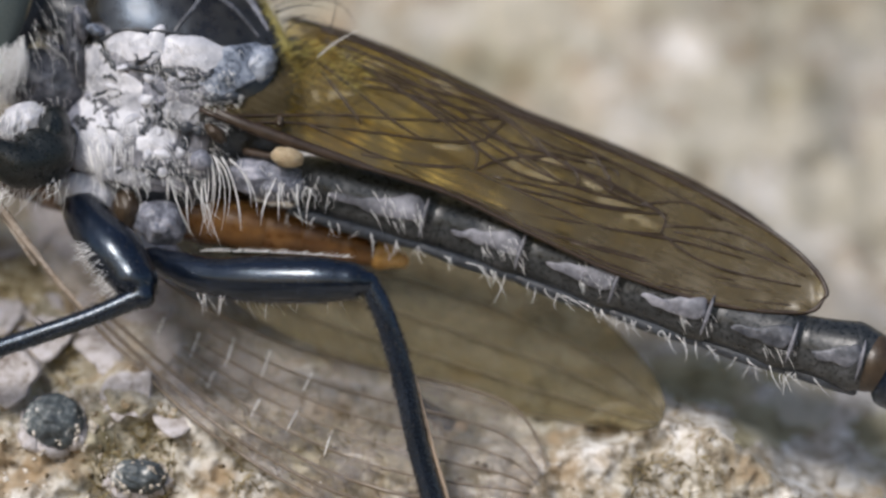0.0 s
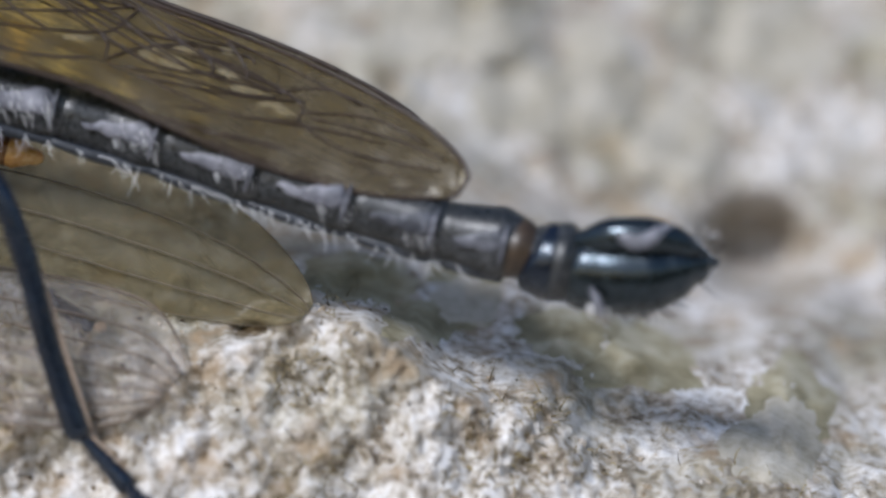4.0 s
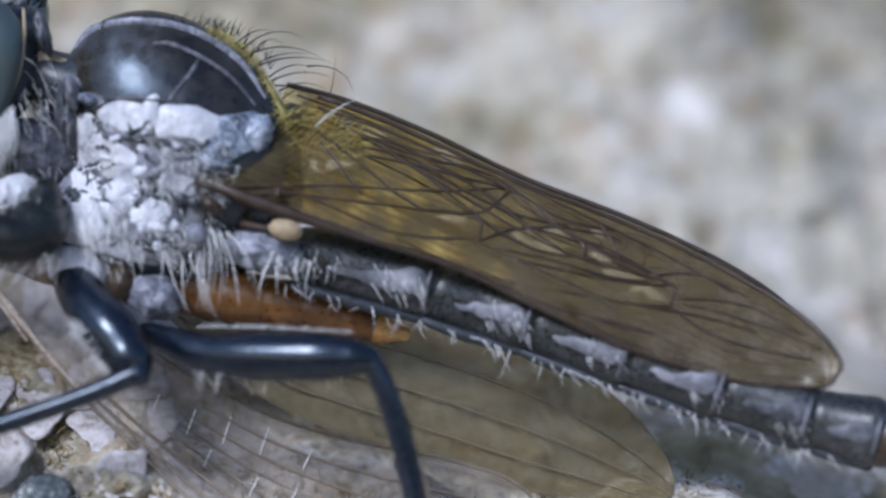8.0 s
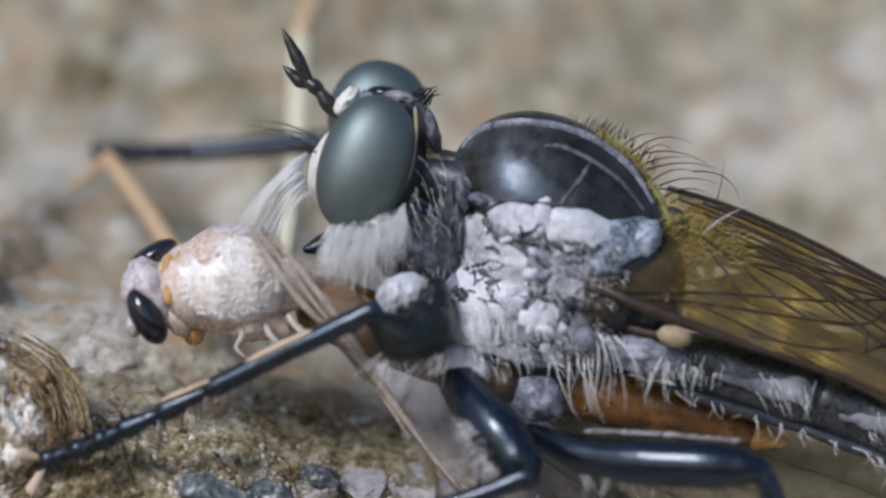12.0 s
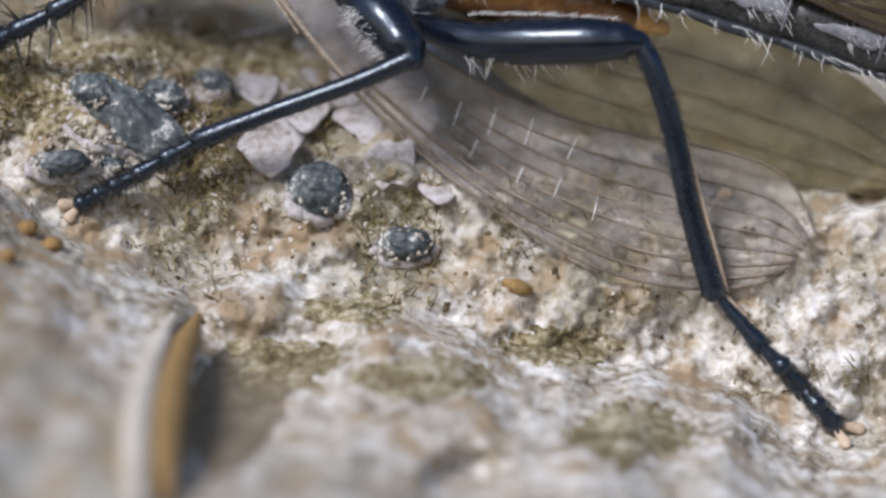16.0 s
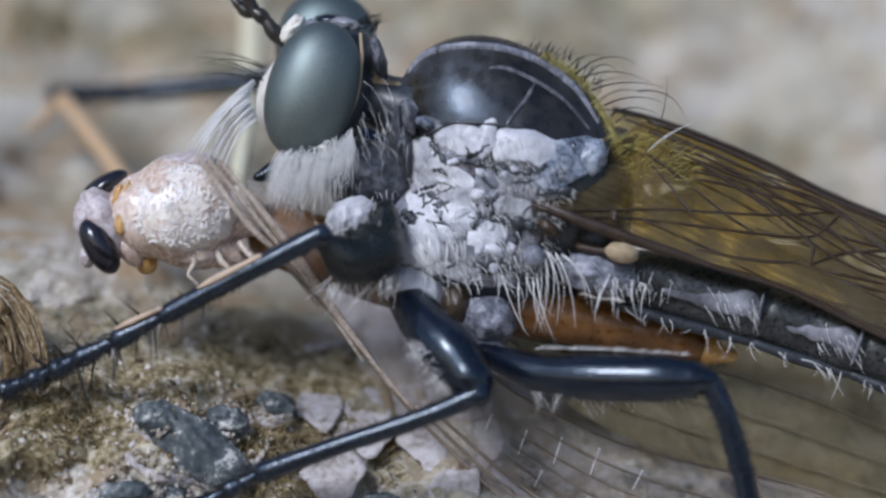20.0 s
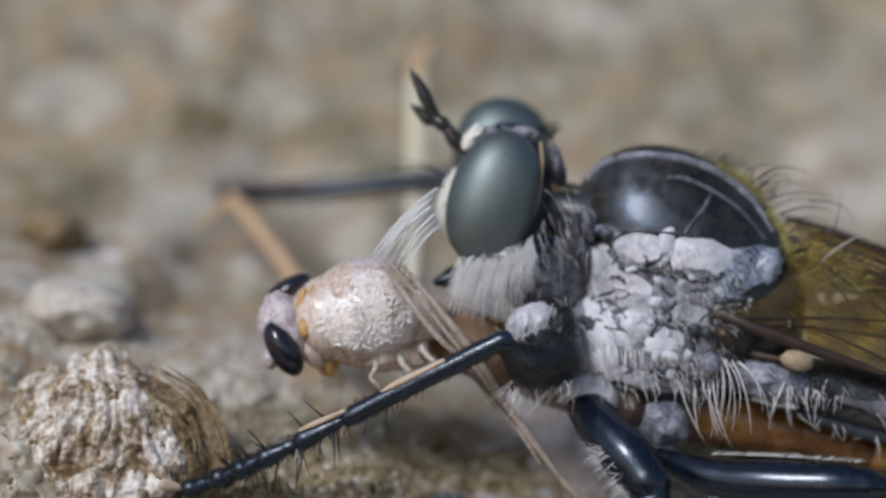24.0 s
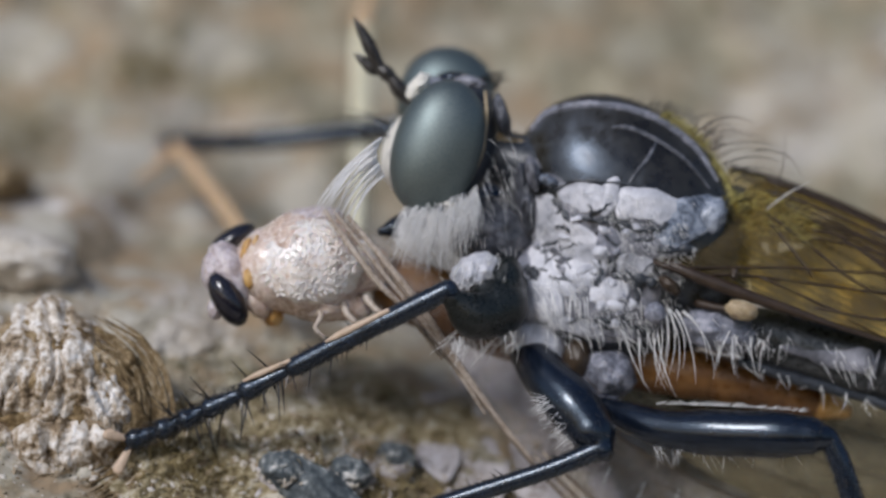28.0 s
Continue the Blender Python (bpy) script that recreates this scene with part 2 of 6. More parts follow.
def bark_material():
    """Bark under crusty lichen: cream and pinkish crust, olive growth, brown cork, dark pits."""
    m = material("bark", [(0.34, (0.12, 0.092, 0.066)), (0.42, (0.31, 0.26, 0.20)), (0.47, (0.46, 0.415, 0.355)), (0.53, (0.63, 0.595, 0.55)), (0.62, (0.79, 0.77, 0.755))], 0.85, 0.8, 0.2, 0.035, 0.25, mixing=0.45)
    nd, ln = m.node_tree.nodes, m.node_tree.links
    b = nd["Principled BSDF"]
    crust = b.inputs["Base Color"].links[0].from_socket
    co = nd["Texture Coordinate"]
    big = nd.new("ShaderNodeTexNoise")
    big.inputs["Scale"].default_value, big.inputs["Detail"].default_value = 330.0, 6.0
    ln.new(co.outputs["Object"], big.inputs["Vector"])
    mask = nd.new("ShaderNodeValToRGB")
    mask.color_ramp.elements[0].position, mask.color_ramp.elements[1].position = 0.42, 0.72
    sep, lean_, add = nd.new("ShaderNodeSeparateXYZ"), nd.new("ShaderNodeMapRange"), nd.new("ShaderNodeMath")
    ln.new(co.outputs["Object"], sep.inputs[0])
    ln.new(sep.outputs["X"], lean_.inputs["Value"])
    lean_.inputs["From Min"].default_value, lean_.inputs["From Max"].default_value = -0.016, 0.004
    lean_.inputs["To Min"].default_value, lean_.inputs["To Max"].default_value = 0.09, 0.008
    ln.new(big.outputs["Fac"], add.inputs[0])
    ln.new(lean_.outputs["Result"], add.inputs[1])
    level = add.outputs[0]
    for z0, z1, a, c in ((-0.010, -0.0045, -0.12, 0.0), (0.0005, 0.005, 0.0, 0.13)):
        by_height, more = nd.new("ShaderNodeMapRange"), nd.new("ShaderNodeMath")
        ln.new(sep.outputs["Z"], by_height.inputs["Value"])
        by_height.inputs["From Min"].default_value, by_height.inputs["From Max"].default_value = z0, z1
        by_height.inputs["To Min"].default_value, by_height.inputs["To Max"].default_value = a, c
        ln.new(level, more.inputs[0])
        ln.new(by_height.outputs["Result"], more.inputs[1])
        level = more.outputs[0]
    ln.new(level, mask.inputs[0])
    moss = nd.new("ShaderNodeTexNoise")
    moss.inputs["Scale"].default_value, moss.inputs["Detail"].default_value, moss.inputs["Roughness"].default_value = 1700.0, 8.0, 0.62
    ln.new(co.outputs["Object"], moss.inputs["Vector"])
    mr = nd.new("ShaderNodeValToRGB")
    e = mr.color_ramp.elements
    e[0].position, e[0].color = 0.36, (0.09, 0.075, 0.034, 1)
    e[1].position, e[1].color = 0.64, (0.48, 0.44, 0.33, 1)
    ln.new(moss.outputs["Fac"], mr.inputs[0])
    mix = nd.new("ShaderNodeMix")
    mix.data_type = "RGBA"
    ln.new(mask.outputs[0], mix.inputs["Factor"])
    ln.new(crust, mix.inputs["A"])
    ln.new(mr.outputs[0], mix.inputs["B"])
    stain = nd.new("ShaderNodeTexNoise")
    stain.inputs["Scale"].default_value, stain.inputs["Detail"].default_value = 1100.0, 5.0
    ln.new(co.outputs["Object"], stain.inputs["Vector"])
    sr = nd.new("ShaderNodeValToRGB")
    sr.color_ramp.elements[0].position, sr.color_ramp.elements[1].position = 0.55, 0.74
    more = nd.new("ShaderNodeMath")
    more.operation = "MULTIPLY_ADD"
    ln.new(lean_.outputs["Result"], more.inputs[0])
    more.inputs[1].default_value = 1.5
    ln.new(stain.outputs["Fac"], more.inputs[2])
    ln.new(more.outputs[0], sr.inputs[0])
    ochre = nd.new("ShaderNodeMix")
    ochre.data_type = "RGBA"
    ochre.inputs["B"].default_value = (0.35, 0.26, 0.165, 1)
    ln.new(sr.outputs[0], ochre.inputs["Factor"])
    ln.new(mix.outputs["Result"], ochre.inputs["A"])
    ln.new(ochre.outputs["Result"], b.inputs["Base Color"])
    return m


def eye_material(name, low, high):
    """Compound eye: a tight comb of facets under a clear green-grey gloss."""
    m = material(name, [(0.35, low), (0.65, high)], 0.52, 1.6, 0.05, 0.0, 0.5, 0.85, 0.0, rough_var=0.03)
    nd, ln = m.node_tree.nodes, m.node_tree.links
    v = nd.new("ShaderNodeTexVoronoi")
    v.inputs["Scale"].default_value = 28000.0
    ln.new(nd["Texture Coordinate"].outputs["Object"], v.inputs["Vector"])
    bp = nd.new("ShaderNodeBump")
    bp.invert = True
    bp.inputs["Distance"].default_value = 0.000006
    bp.inputs["Strength"].default_value = 0.25
    ln.new(v.outputs["Distance"], bp.inputs["Height"])
    ln.new(bp.outputs[0], nd["Principled BSDF"].inputs["Normal"])
    return m


BARK = bark_material()
CRUST = material("lichen_crust", [(0.34, (0.20, 0.165, 0.14)), (0.45, (0.42, 0.385, 0.375)), (0.56, (0.56, 0.53, 0.545)), (0.7, (0.66, 0.64, 0.67))], 0.85, 0.6, 0.14, 0.035, 0.2)
PATCH = material("pale_lichen", [(0.34, (0.30, 0.25, 0.19)), (0.48, (0.54, 0.49, 0.42)), (0.68, (0.74, 0.70, 0.64))], 0.9, 0.8, 0.12, 0.03, 0.2)
DISC = material("dark_lichen_disc", [(0.36, (0.035, 0.043, 0.05)), (0.49, (0.08, 0.096, 0.106)), (0.55, (0.19, 0.21, 0.215)), (0.59, (0.58, 0.57, 0.55))], 0.5, 0.6, 0.13, 0.02, 0.4, mixing=0.45)
WALL_PATCH = material("soft_pale_lichen", [(0.34, (0.31, 0.275, 0.20)), (0.5, (0.46, 0.42, 0.34)), (0.68, (0.60, 0.57, 0.50))], 0.9, 1.2, 0.2, 0.03, 0.2)
FAR_GROWTH = material("soft_olive_growth", [(0.36, (0.18, 0.155, 0.09)), (0.5, (0.34, 0.305, 0.20)), (0.64, (0.52, 0.48, 0.37))], 0.9, 1.6, 0.5, 0.03, 0.2)
# dark brown that stands in for the shade inside the bark's hollows
HOLLOW_SHADE = material("hollow_shade", [(0.35, (0.12, 0.09, 0.056)), (0.65, (0.33, 0.275, 0.20))], 0.9, 0.5, 0.12, 0.04, 0.2)
GROWTH = material("olive_growth", [(0.36, (0.06, 0.046, 0.024)), (0.45, (0.19, 0.15, 0.08)), (0.53, (0.36, 0.305, 0.19)), (0.63, (0.60, 0.55, 0.45))], 0.9, 0.6, 0.14, 0.09, 0.2, mixing=0.55)
MOSS = material("olive_fibres", [(0.3, (0.07, 0.052, 0.02)), (0.7, (0.40, 0.32, 0.16))], 0.9, 0.4, 0.05, 0.0, 0.2, island=0.5)
GRAIN = material("bark_grains", [(0.25, (0.07, 0.05, 0.03)), (0.42, (0.27, 0.20, 0.12)), (0.55, (0.46, 0.40, 0.32)), (0.70, (0.68, 0.64, 0.59))], 0.85, 0.35, 0.05, 0.006, 0.3, island=0.55)
FIBRE = material("brown_fibrous_cork", [(0.36, (0.055, 0.034, 0.015)), (0.47, (0.17, 0.115, 0.055)), (0.55, (0.32, 0.235, 0.13)), (0.64, (0.56, 0.48, 0.37))], 0.8, 0.5, 0.10, 0.04, 0.3)
CREAM = material("cream_cork", [(0.39, (0.075, 0.048, 0.024)), (0.46, (0.30, 0.225, 0.145)), (0.53, (0.60, 0.54, 0.47)), (0.62, (0.88, 0.86, 0.84))], 0.65, 0.6, 0.13, 0.025, 0.4, mixing=0.45)
AMBER_BARK = material("amber_bark", [(0.3, (0.22, 0.13, 0.05)), (0.7, (0.42, 0.27, 0.11))], 0.7, 0.5, 0.1, 0.01, 0.3)
CHITIN = material("blue_black_chitin", [(0.36, (0.002, 0.003, 0.006)), (0.60, (0.006, 0.010, 0.020)), (0.72, (0.05, 0.065, 0.09))], 0.22, 0.3, 0.03, 0.005, 0.5, 0.0, 0.5, rough_var=0.07)
CHITIN.node_tree.nodes["Principled BSDF"].inputs["Specular Tint"].default_value = (0.62, 0.80, 1.0, 1)
SHIN = material("blue_black_shin", [(0.36, (0.004, 0.006, 0.011)), (0.60, (0.011, 0.016, 0.028)), (0.72, (0.06, 0.08, 0.12))], 0.25, 0.4, 0.035, 0.006, 0.6, 0.0, 0.4, rough_var=0.1)
SHIN.node_tree.nodes["Principled BSDF"].inputs["Specular Tint"].default_value = (0.62, 0.80, 1.0, 1)
THIGH = material("matt_black_thigh", [(0.38, (0.005, 0.007, 0.007)), (0.58, (0.011, 0.014, 0.014)), (0.72, (0.035, 0.04, 0.045))], 0.34, 0.5, 0.06, 0.010, 0.5, rough_var=0.15)
TAIL = material("tail_cuticle", [(0.38, (0.003, 0.005, 0.005)), (0.62, (0.008, 0.012, 0.014))], 0.22, 0.4, 0.10, 0.008, 0.7, 0.0, 0.3, rough_var=0.1)
TAIL.node_tree.nodes["Principled BSDF"].inputs["Specular Tint"].default_value = (0.66, 0.84, 1.0, 1)
SCUTUM = material("dark_scutum", [(0.42, (0.014, 0.012, 0.008)), (0.52, (0.030, 0.027, 0.020)), (0.60, (0.055, 0.056, 0.058)), (0.70, (0.11, 0.12, 0.14))], 0.32, 1.1, 0.3, 0.007, 0.65, 0.0, 0.12, mixing=0.3, rough_var=0.12)
SCUTUM.node_tree.nodes["Principled BSDF"].inputs["Specular Tint"].default_value = (0.60, 0.76, 1.0, 1)
SHEEN = material("blue_grey_cuticle", [(0.38, (0.05, 0.06, 0.08)), (0.5, (0.20, 0.23, 0.29)), (0.62, (0.40, 0.44, 0.52))], 0.3, 0.4, 0.1, 0.012, 0.6, mixing=0.3)
DUST = material("grey_dusted_cuticle", [(0.29, (0.10, 0.105, 0.125)), (0.38, (0.27, 0.28, 0.32)), (0.48, (0.46, 0.47, 0.52)), (0.62, (0.70, 0.70, 0.75))], 0.42, 0.7, 0.14, 0.008, 0.5, mixing=0.25)
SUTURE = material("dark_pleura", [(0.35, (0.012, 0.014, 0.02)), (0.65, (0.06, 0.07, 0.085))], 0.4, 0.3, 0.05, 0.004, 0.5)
ABDO = material("grey_black_abdomen", [(0.36, (0.010, 0.012, 0.013)), (0.5, (0.026, 0.029, 0.031)), (0.66, (0.085, 0.088, 0.095))], 0.34, 0.5, 0.08, 0.006, 0.55)
PALE = material("silver_tomentum", [(0.36, (0.07, 0.075, 0.095)), (0.48, (0.17, 0.18, 0.22)), (0.64, (0.36, 0.36, 0.42))], 0.42, 0.35, 0.09, 0.012, 0.5)
PALE_DARK = material("slate_pleura", [(0.36, (0.02, 0.022, 0.03)), (0.50, (0.07, 0.075, 0.09)), (0.64, (0.20, 0.205, 0.235))], 0.4, 0.4, 0.12, 0.010, 0.5, mixing=0.4)
BAND = material("amber_band", [(0.3, (0.028, 0.019, 0.012)), (0.7, (0.075, 0.05, 0.03))], 0.4, 0.3, 0.05, 0.003, 0.5)
WHITE_HAIR = material("white_bristle", [(0.3, (0.90, 0.89, 0.88)), (0.7, (0.97, 0.97, 0.97))], 0.35, 0.4, 0.1, 0.0, 0.6)
lit = WHITE_HAIR.node_tree.nodes.new("ShaderNodeBsdfTranslucent")
lit.inputs[0].default_value = (0.97, 0.97, 0.97, 1)
both = WHITE_HAIR.node_tree.nodes.new("ShaderNodeMixShader")
both.inputs[0].default_value = 0.3
WHITE_HAIR.node_tree.links.new(WHITE_HAIR.node_tree.nodes["Principled BSDF"].outputs[0], both.inputs[1])
WHITE_HAIR.node_tree.links.new(lit.outputs[0], both.inputs[2])
WHITE_HAIR.node_tree.links.new(both.outputs[0], WHITE_HAIR.node_tree.nodes["Material Output"].inputs["Surface"])
FLANK = material("dusted_flank", [(0.38, (0.05, 0.052, 0.062)), (0.49, (0.15, 0.153, 0.178)), (0.63, (0.33, 0.33, 0.37))], 0.4, 0.6, 0.14, 0.008, 0.5, mixing=0.3)
DARK_HAIR = material("black_bristle", [(0.3, (0.01, 0.01, 0.012)), (0.7, (0.04, 0.035, 0.03))], 0.35, 0.4, 0.1, 0.0, 0.5)
GOLD_HAIR = material("golden_hair", [(0.3, (0.24, 0.20, 0.05)), (0.7, (0.52, 0.45, 0.15))], 0.45, 0.4, 0.1, 0.0, 0.5)
FACE = material("white_face", [(0.3, (0.70, 0.66, 0.58)), (0.7, (0.86, 0.84, 0.78))], 0.6, 0.2, 0.04, 0.006, 0.4)
EYE = eye_material("green_grey_eye", (0.13, 0.17, 0.175), (0.20, 0.235, 0.23))
KNOB = material("pale_halter", [(0.3, (0.26, 0.19, 0.10)), (0.7, (0.48, 0.39, 0.27))], 0.5, 0.2, 0.05, 0.006, 0.4, sss=0.2)
WING = membrane("smoky_wing", (0.92, 0.86, 0.65), (0.106, 0.082, 0.043), 0.82, fade=0.36, vary=0.22, ribs=0.16)
# cream film that paints the bright reflections on the wing's cells
CELL_GLINT = membrane("wing_glint_skin", (0.97, 0.93, 0.80), (0.44, 0.37, 0.23), 0.66, 0.25, vary=0.12)
VEIN = material("brown_vein", [(0.3, (0.018, 0.011, 0.007)), (0.7, (0.05, 0.03, 0.018))], 0.4, 0.4, 0.08, 0.0, 0.5)
PREY_WING = membrane("prey_wing_skin", (0.98, 0.97, 0.95), (0.50, 0.46, 0.45), 0.86, 0.15)
PREY_WING_DARK = membrane("prey_wing_olive_skin", (0.90, 0.86, 0.73), (0.23, 0.20, 0.13), 0.62, 0.35)
PREY_VEIN = material("prey_vein", [(0.3, (0.12, 0.092, 0.07)), (0.7, (0.27, 0.22, 0.17))], 0.35, 0.4, 0.08, 0.0, 0.5)
OLIVE_VEIN = material("olive_vein", [(0.3, (0.11, 0.09, 0.06)), (0.7, (0.20, 0.17, 0.12))], 0.4, 0.4, 0.08, 0.0, 0.4)
PREY_BODY = material("cream_cuticle", [(0.33, (0.58, 0.42, 0.32)), (0.43, (0.80, 0.70, 0.62)), (0.58, (0.92, 0.88, 0.84))], 0.2, 0.6, 0.10, 0.02, 0.8, sss=0.15)
PREY_HEAD = material("pink_grey_cuticle", [(0.34, (0.30, 0.25, 0.26)), (0.48, (0.52, 0.45, 0.46)), (0.66, (0.70, 0.65, 0.67))], 0.35, 0.25, 0.07, 0.02, 0.6, sss=0.15)
PREY_FLESH = material("pinkish_flesh", [(0.34, (0.36, 0.23, 0.16)), (0.5, (0.64, 0.50, 0.42)), (0.64, (0.80, 0.71, 0.66))], 0.22, 0.5, 0.09, 0.012, 0.7, sss=0.2)
PREY_EYE = material("black_prey_eye", [(0.3, (0.006, 0.006, 0.01)), (0.7, (0.02, 0.02, 0.03))], 0.12, 0.3, 0.04, 0.001, 0.6)
AMBER = material("amber_abdomen", [(0.34, (0.05, 0.021, 0.007)), (0.5, (0.12, 0.052, 0.015)), (0.66, (0.24, 0.115, 0.032))], 0.36, 1.3, 0.14, 0.008, 0.5, mixing=0.25, sss=0.15)
HONEY = material("honey_cuticle", [(0.34, (0.34, 0.17, 0.045)), (0.5, (0.50, 0.28, 0.085)), (0.66, (0.64, 0.42, 0.18))], 0.3, 0.5, 0.09, 0.008, 0.5, mixing=0.3, sss=0.2)
STRAW_VEIN = material("straw_vein", [(0.34, (0.30, 0.235, 0.18)), (0.5, (0.46, 0.385, 0.32)), (0.66, (0.60, 0.53, 0.47))], 0.3, 0.4, 0.07, 0.006, 0.5)
ORANGE = material("orange_leg", [(0.3, (0.40, 0.26, 0.14)), (0.7, (0.62, 0.46, 0.30))], 0.45, 0.3, 0.05, 0.003, 0.4, sss=0.2)
STALK = material("pale_stalk", [(0.3, (0.62, 0.58, 0.40)), (0.7, (0.76, 0.73, 0.58))], 0.6, 0.4, 0.06, 0.004, 0.3)
PAD = material("straw_pad", [(0.3, (0.44, 0.32, 0.22)), (0.7, (0.66, 0.52, 0.40))], 0.5, 0.2, 0.04, 0.003, 0.4)

# ---- the bark: one sheet facing the camera, whose depth follows the ledge on which the fly stands ----
LEDGE_U = (-3500, -1200, -700, -340, 100, 430, 800, 1060, 1300, 1530, 1700, 2200, 4500)
LEDGE_TOP = (420, 480, 560, 695, 820, 912, 960, 918, 925, 1060, 1180, 1330, 1500)
LEDGE_LOW = (560, 600, 730, 980, 1080, 1150, 1260, 1320, 1240, 1260, 1330, 1450, 1700)


def bark_depth(u, v, detail=True):
    """Depth in mm of the bark at a place of the chart (arrays)."""
    u, v = np.asarray(u, float), np.asarray(v, float)
    X, Z = (u - 784) * K, (441 - v) * K
    wob = 28 * value_noise(X * 0.9, Z * 0.9, 3.1)
    top = np.interp(u, LEDGE_U, LEDGE_TOP) + wob
    low = np.interp(u, LEDGE_U, LEDGE_LOW) + wob
    d = np.maximum(top - v, 0)
    right = np.clip((u - 950) / 150, 0, 1) * np.clip((1650 - u) / 350, 0, 1)
    soft = np.interp(d, (0, 230, 500, 1200, 6000), (0, 3.3, 11.5, 17.0, 72.0))
    steep = np.interp(d, (0, 60, 300, 500, 1200, 6000), (0, 2.6, 9.0, 11.5, 17.0, 72.0))
    y = 0.75 + soft * (1 - right) + steep * right
    band = np.clip((v - top) / np.maximum(low - top, 1), 0, 1)
    y = y - 0.9 * band * (v > top)
    y = y - np.interp(v - low, (0, 120, 420, 1500, 7000), (0, 3.0, 11.2, 22.0, 115.0))
    # the hole in the foreground, the pit beside it, and a hollow in the wall behind
    calm = 1.0
    for cu, cv, ru, rv, deep in ((330, 1395, 70, 50, 1.2), (1090, 912, 34, 16, 1.2), (1640, 930, 70, 45, 0.6), (2090, 784, 110, 100, 2.8), (1290, 855, 90, 40, 0.8), (-660, 300, 120, 90, 1.5)):
        q = ((u - cu) / ru) ** 2 + ((v - cv) / rv) ** 2
        y = y + deep * np.exp(-q * q)
        calm = calm * (1 - 0.85 * np.exp(-q * q))
    side_ = np.clip((u + 168) / 40, 0, 1)
    fall = side_ * side_ * (3 - 2 * side_) * np.exp(-np.clip((u + 110) / 250, 0, 9) ** 2) * np.exp(-(((v - 1248) / 128) ** 4))
    y = y + 2.3 * fall
    calm = calm * (1 - 0.8 * fall)
    if detail:
        near = np.clip(1.4 - np.abs(y) / 5, 0.35, 1)
        near = near * calm
        y = y - 0.45 * fbm(X * 0.55, Z * 0.55, 7.7, 3) - near * (0.20 * fbm(X * 2.3, Z * 2.3, 1.7, 3) + 0.06 * (0.6 - np.abs(fbm(X * 3.6, Z * 3.6, 5.2, 4, 0.52))) + 0.06 * fbm(X * 6.5, Z * 6.5, 2.2, 3, 0.55) + 0.012 * fbm(X * 17.0, Z * 17.0, 9.2, 2, 0.7))
    return y


def on_bark(u, v, lift=0.0):
    return P(u, v, float(bark_depth(u, v)) - lift)


def stretched(lo, a, b, hi, n, m):
    """Even steps from a to b, widening ones beyond."""
    inner = np.linspace(a, b, n)
    w = (np.linspace(0, 1, m + 1)[1:]) ** 2
    return np.r_[(a - (a - lo) * w)[::-1], inner, b + (hi - b) * w]


def build_bark():
    us, vs = stretched(-9000, -1150, 2450, 10500, 760, 26), stretched(-7000, -420, 1520, 7500, 440, 26)
    u, v = np.meshgrid(us, vs)
    y = bark_depth(u, v)
    pts = np.stack([(u - 784) * K, y, (441 - v) * K], -1).reshape(-1, 3) * 0.001
    n, m = len(us), len(vs)
    i = np.arange((m - 1) * n).reshape(m - 1, n)[:, :-1].ravel()
    quads = np.stack([i, i + n, i + n + 1, i + 1], 1)
    mesh = bpy.data.meshes.new("ground")
    mesh.from_pydata(pts, [], quads.tolist())
    mesh.polygons.foreach_set("use_smooth", [True] * len(mesh.polygons))
    mesh.materials.append(BARK)
    ob = new("ground", mesh)
    return tagged(ob, "weathered cream and brown bark crusted with pale lichen", "bark", kind="structure")


ground = build_bark()
BASES[ground] = Vector()


def voronoi_cells(pts, reach):
    """The cell of each (u, v) point, as a polygon clipped by the bisectors with its neighbours."""
    cells = []
    for i, (x, y) in enumerate(pts):
        poly = [(x - reach, y - reach), (x + reach, y - reach), (x + reach, y + reach), (x - reach, y + reach)]
        for j, (a, b) in enumerate(pts):
            if i == j or abs(a - x) > 2 * reach or abs(b - y) > 2 * reach:
                continue
            mx_, my_, nx, ny = (a + x) / 2, (b + y) / 2, a - x, b - y
            out = []
            for k in range(len(poly)):
                p, q = poly[k], poly[(k + 1) % len(poly)]
                dp, dq = (p[0] - mx_) * nx + (p[1] - my_) * ny, (q[0] - mx_) * nx + (q[1] - my_) * ny
                if dp <= 0:
                    out.append(p)
                if dp * dq < 0:
                    t = dp / (dp - dq)
                    out.append((p[0] + (q[0] - p[0]) * t, p[1] + (q[1] - p[1]) * t))
            poly = out
            if len(poly) < 3:
                break
        cells.append(poly)
    return cells


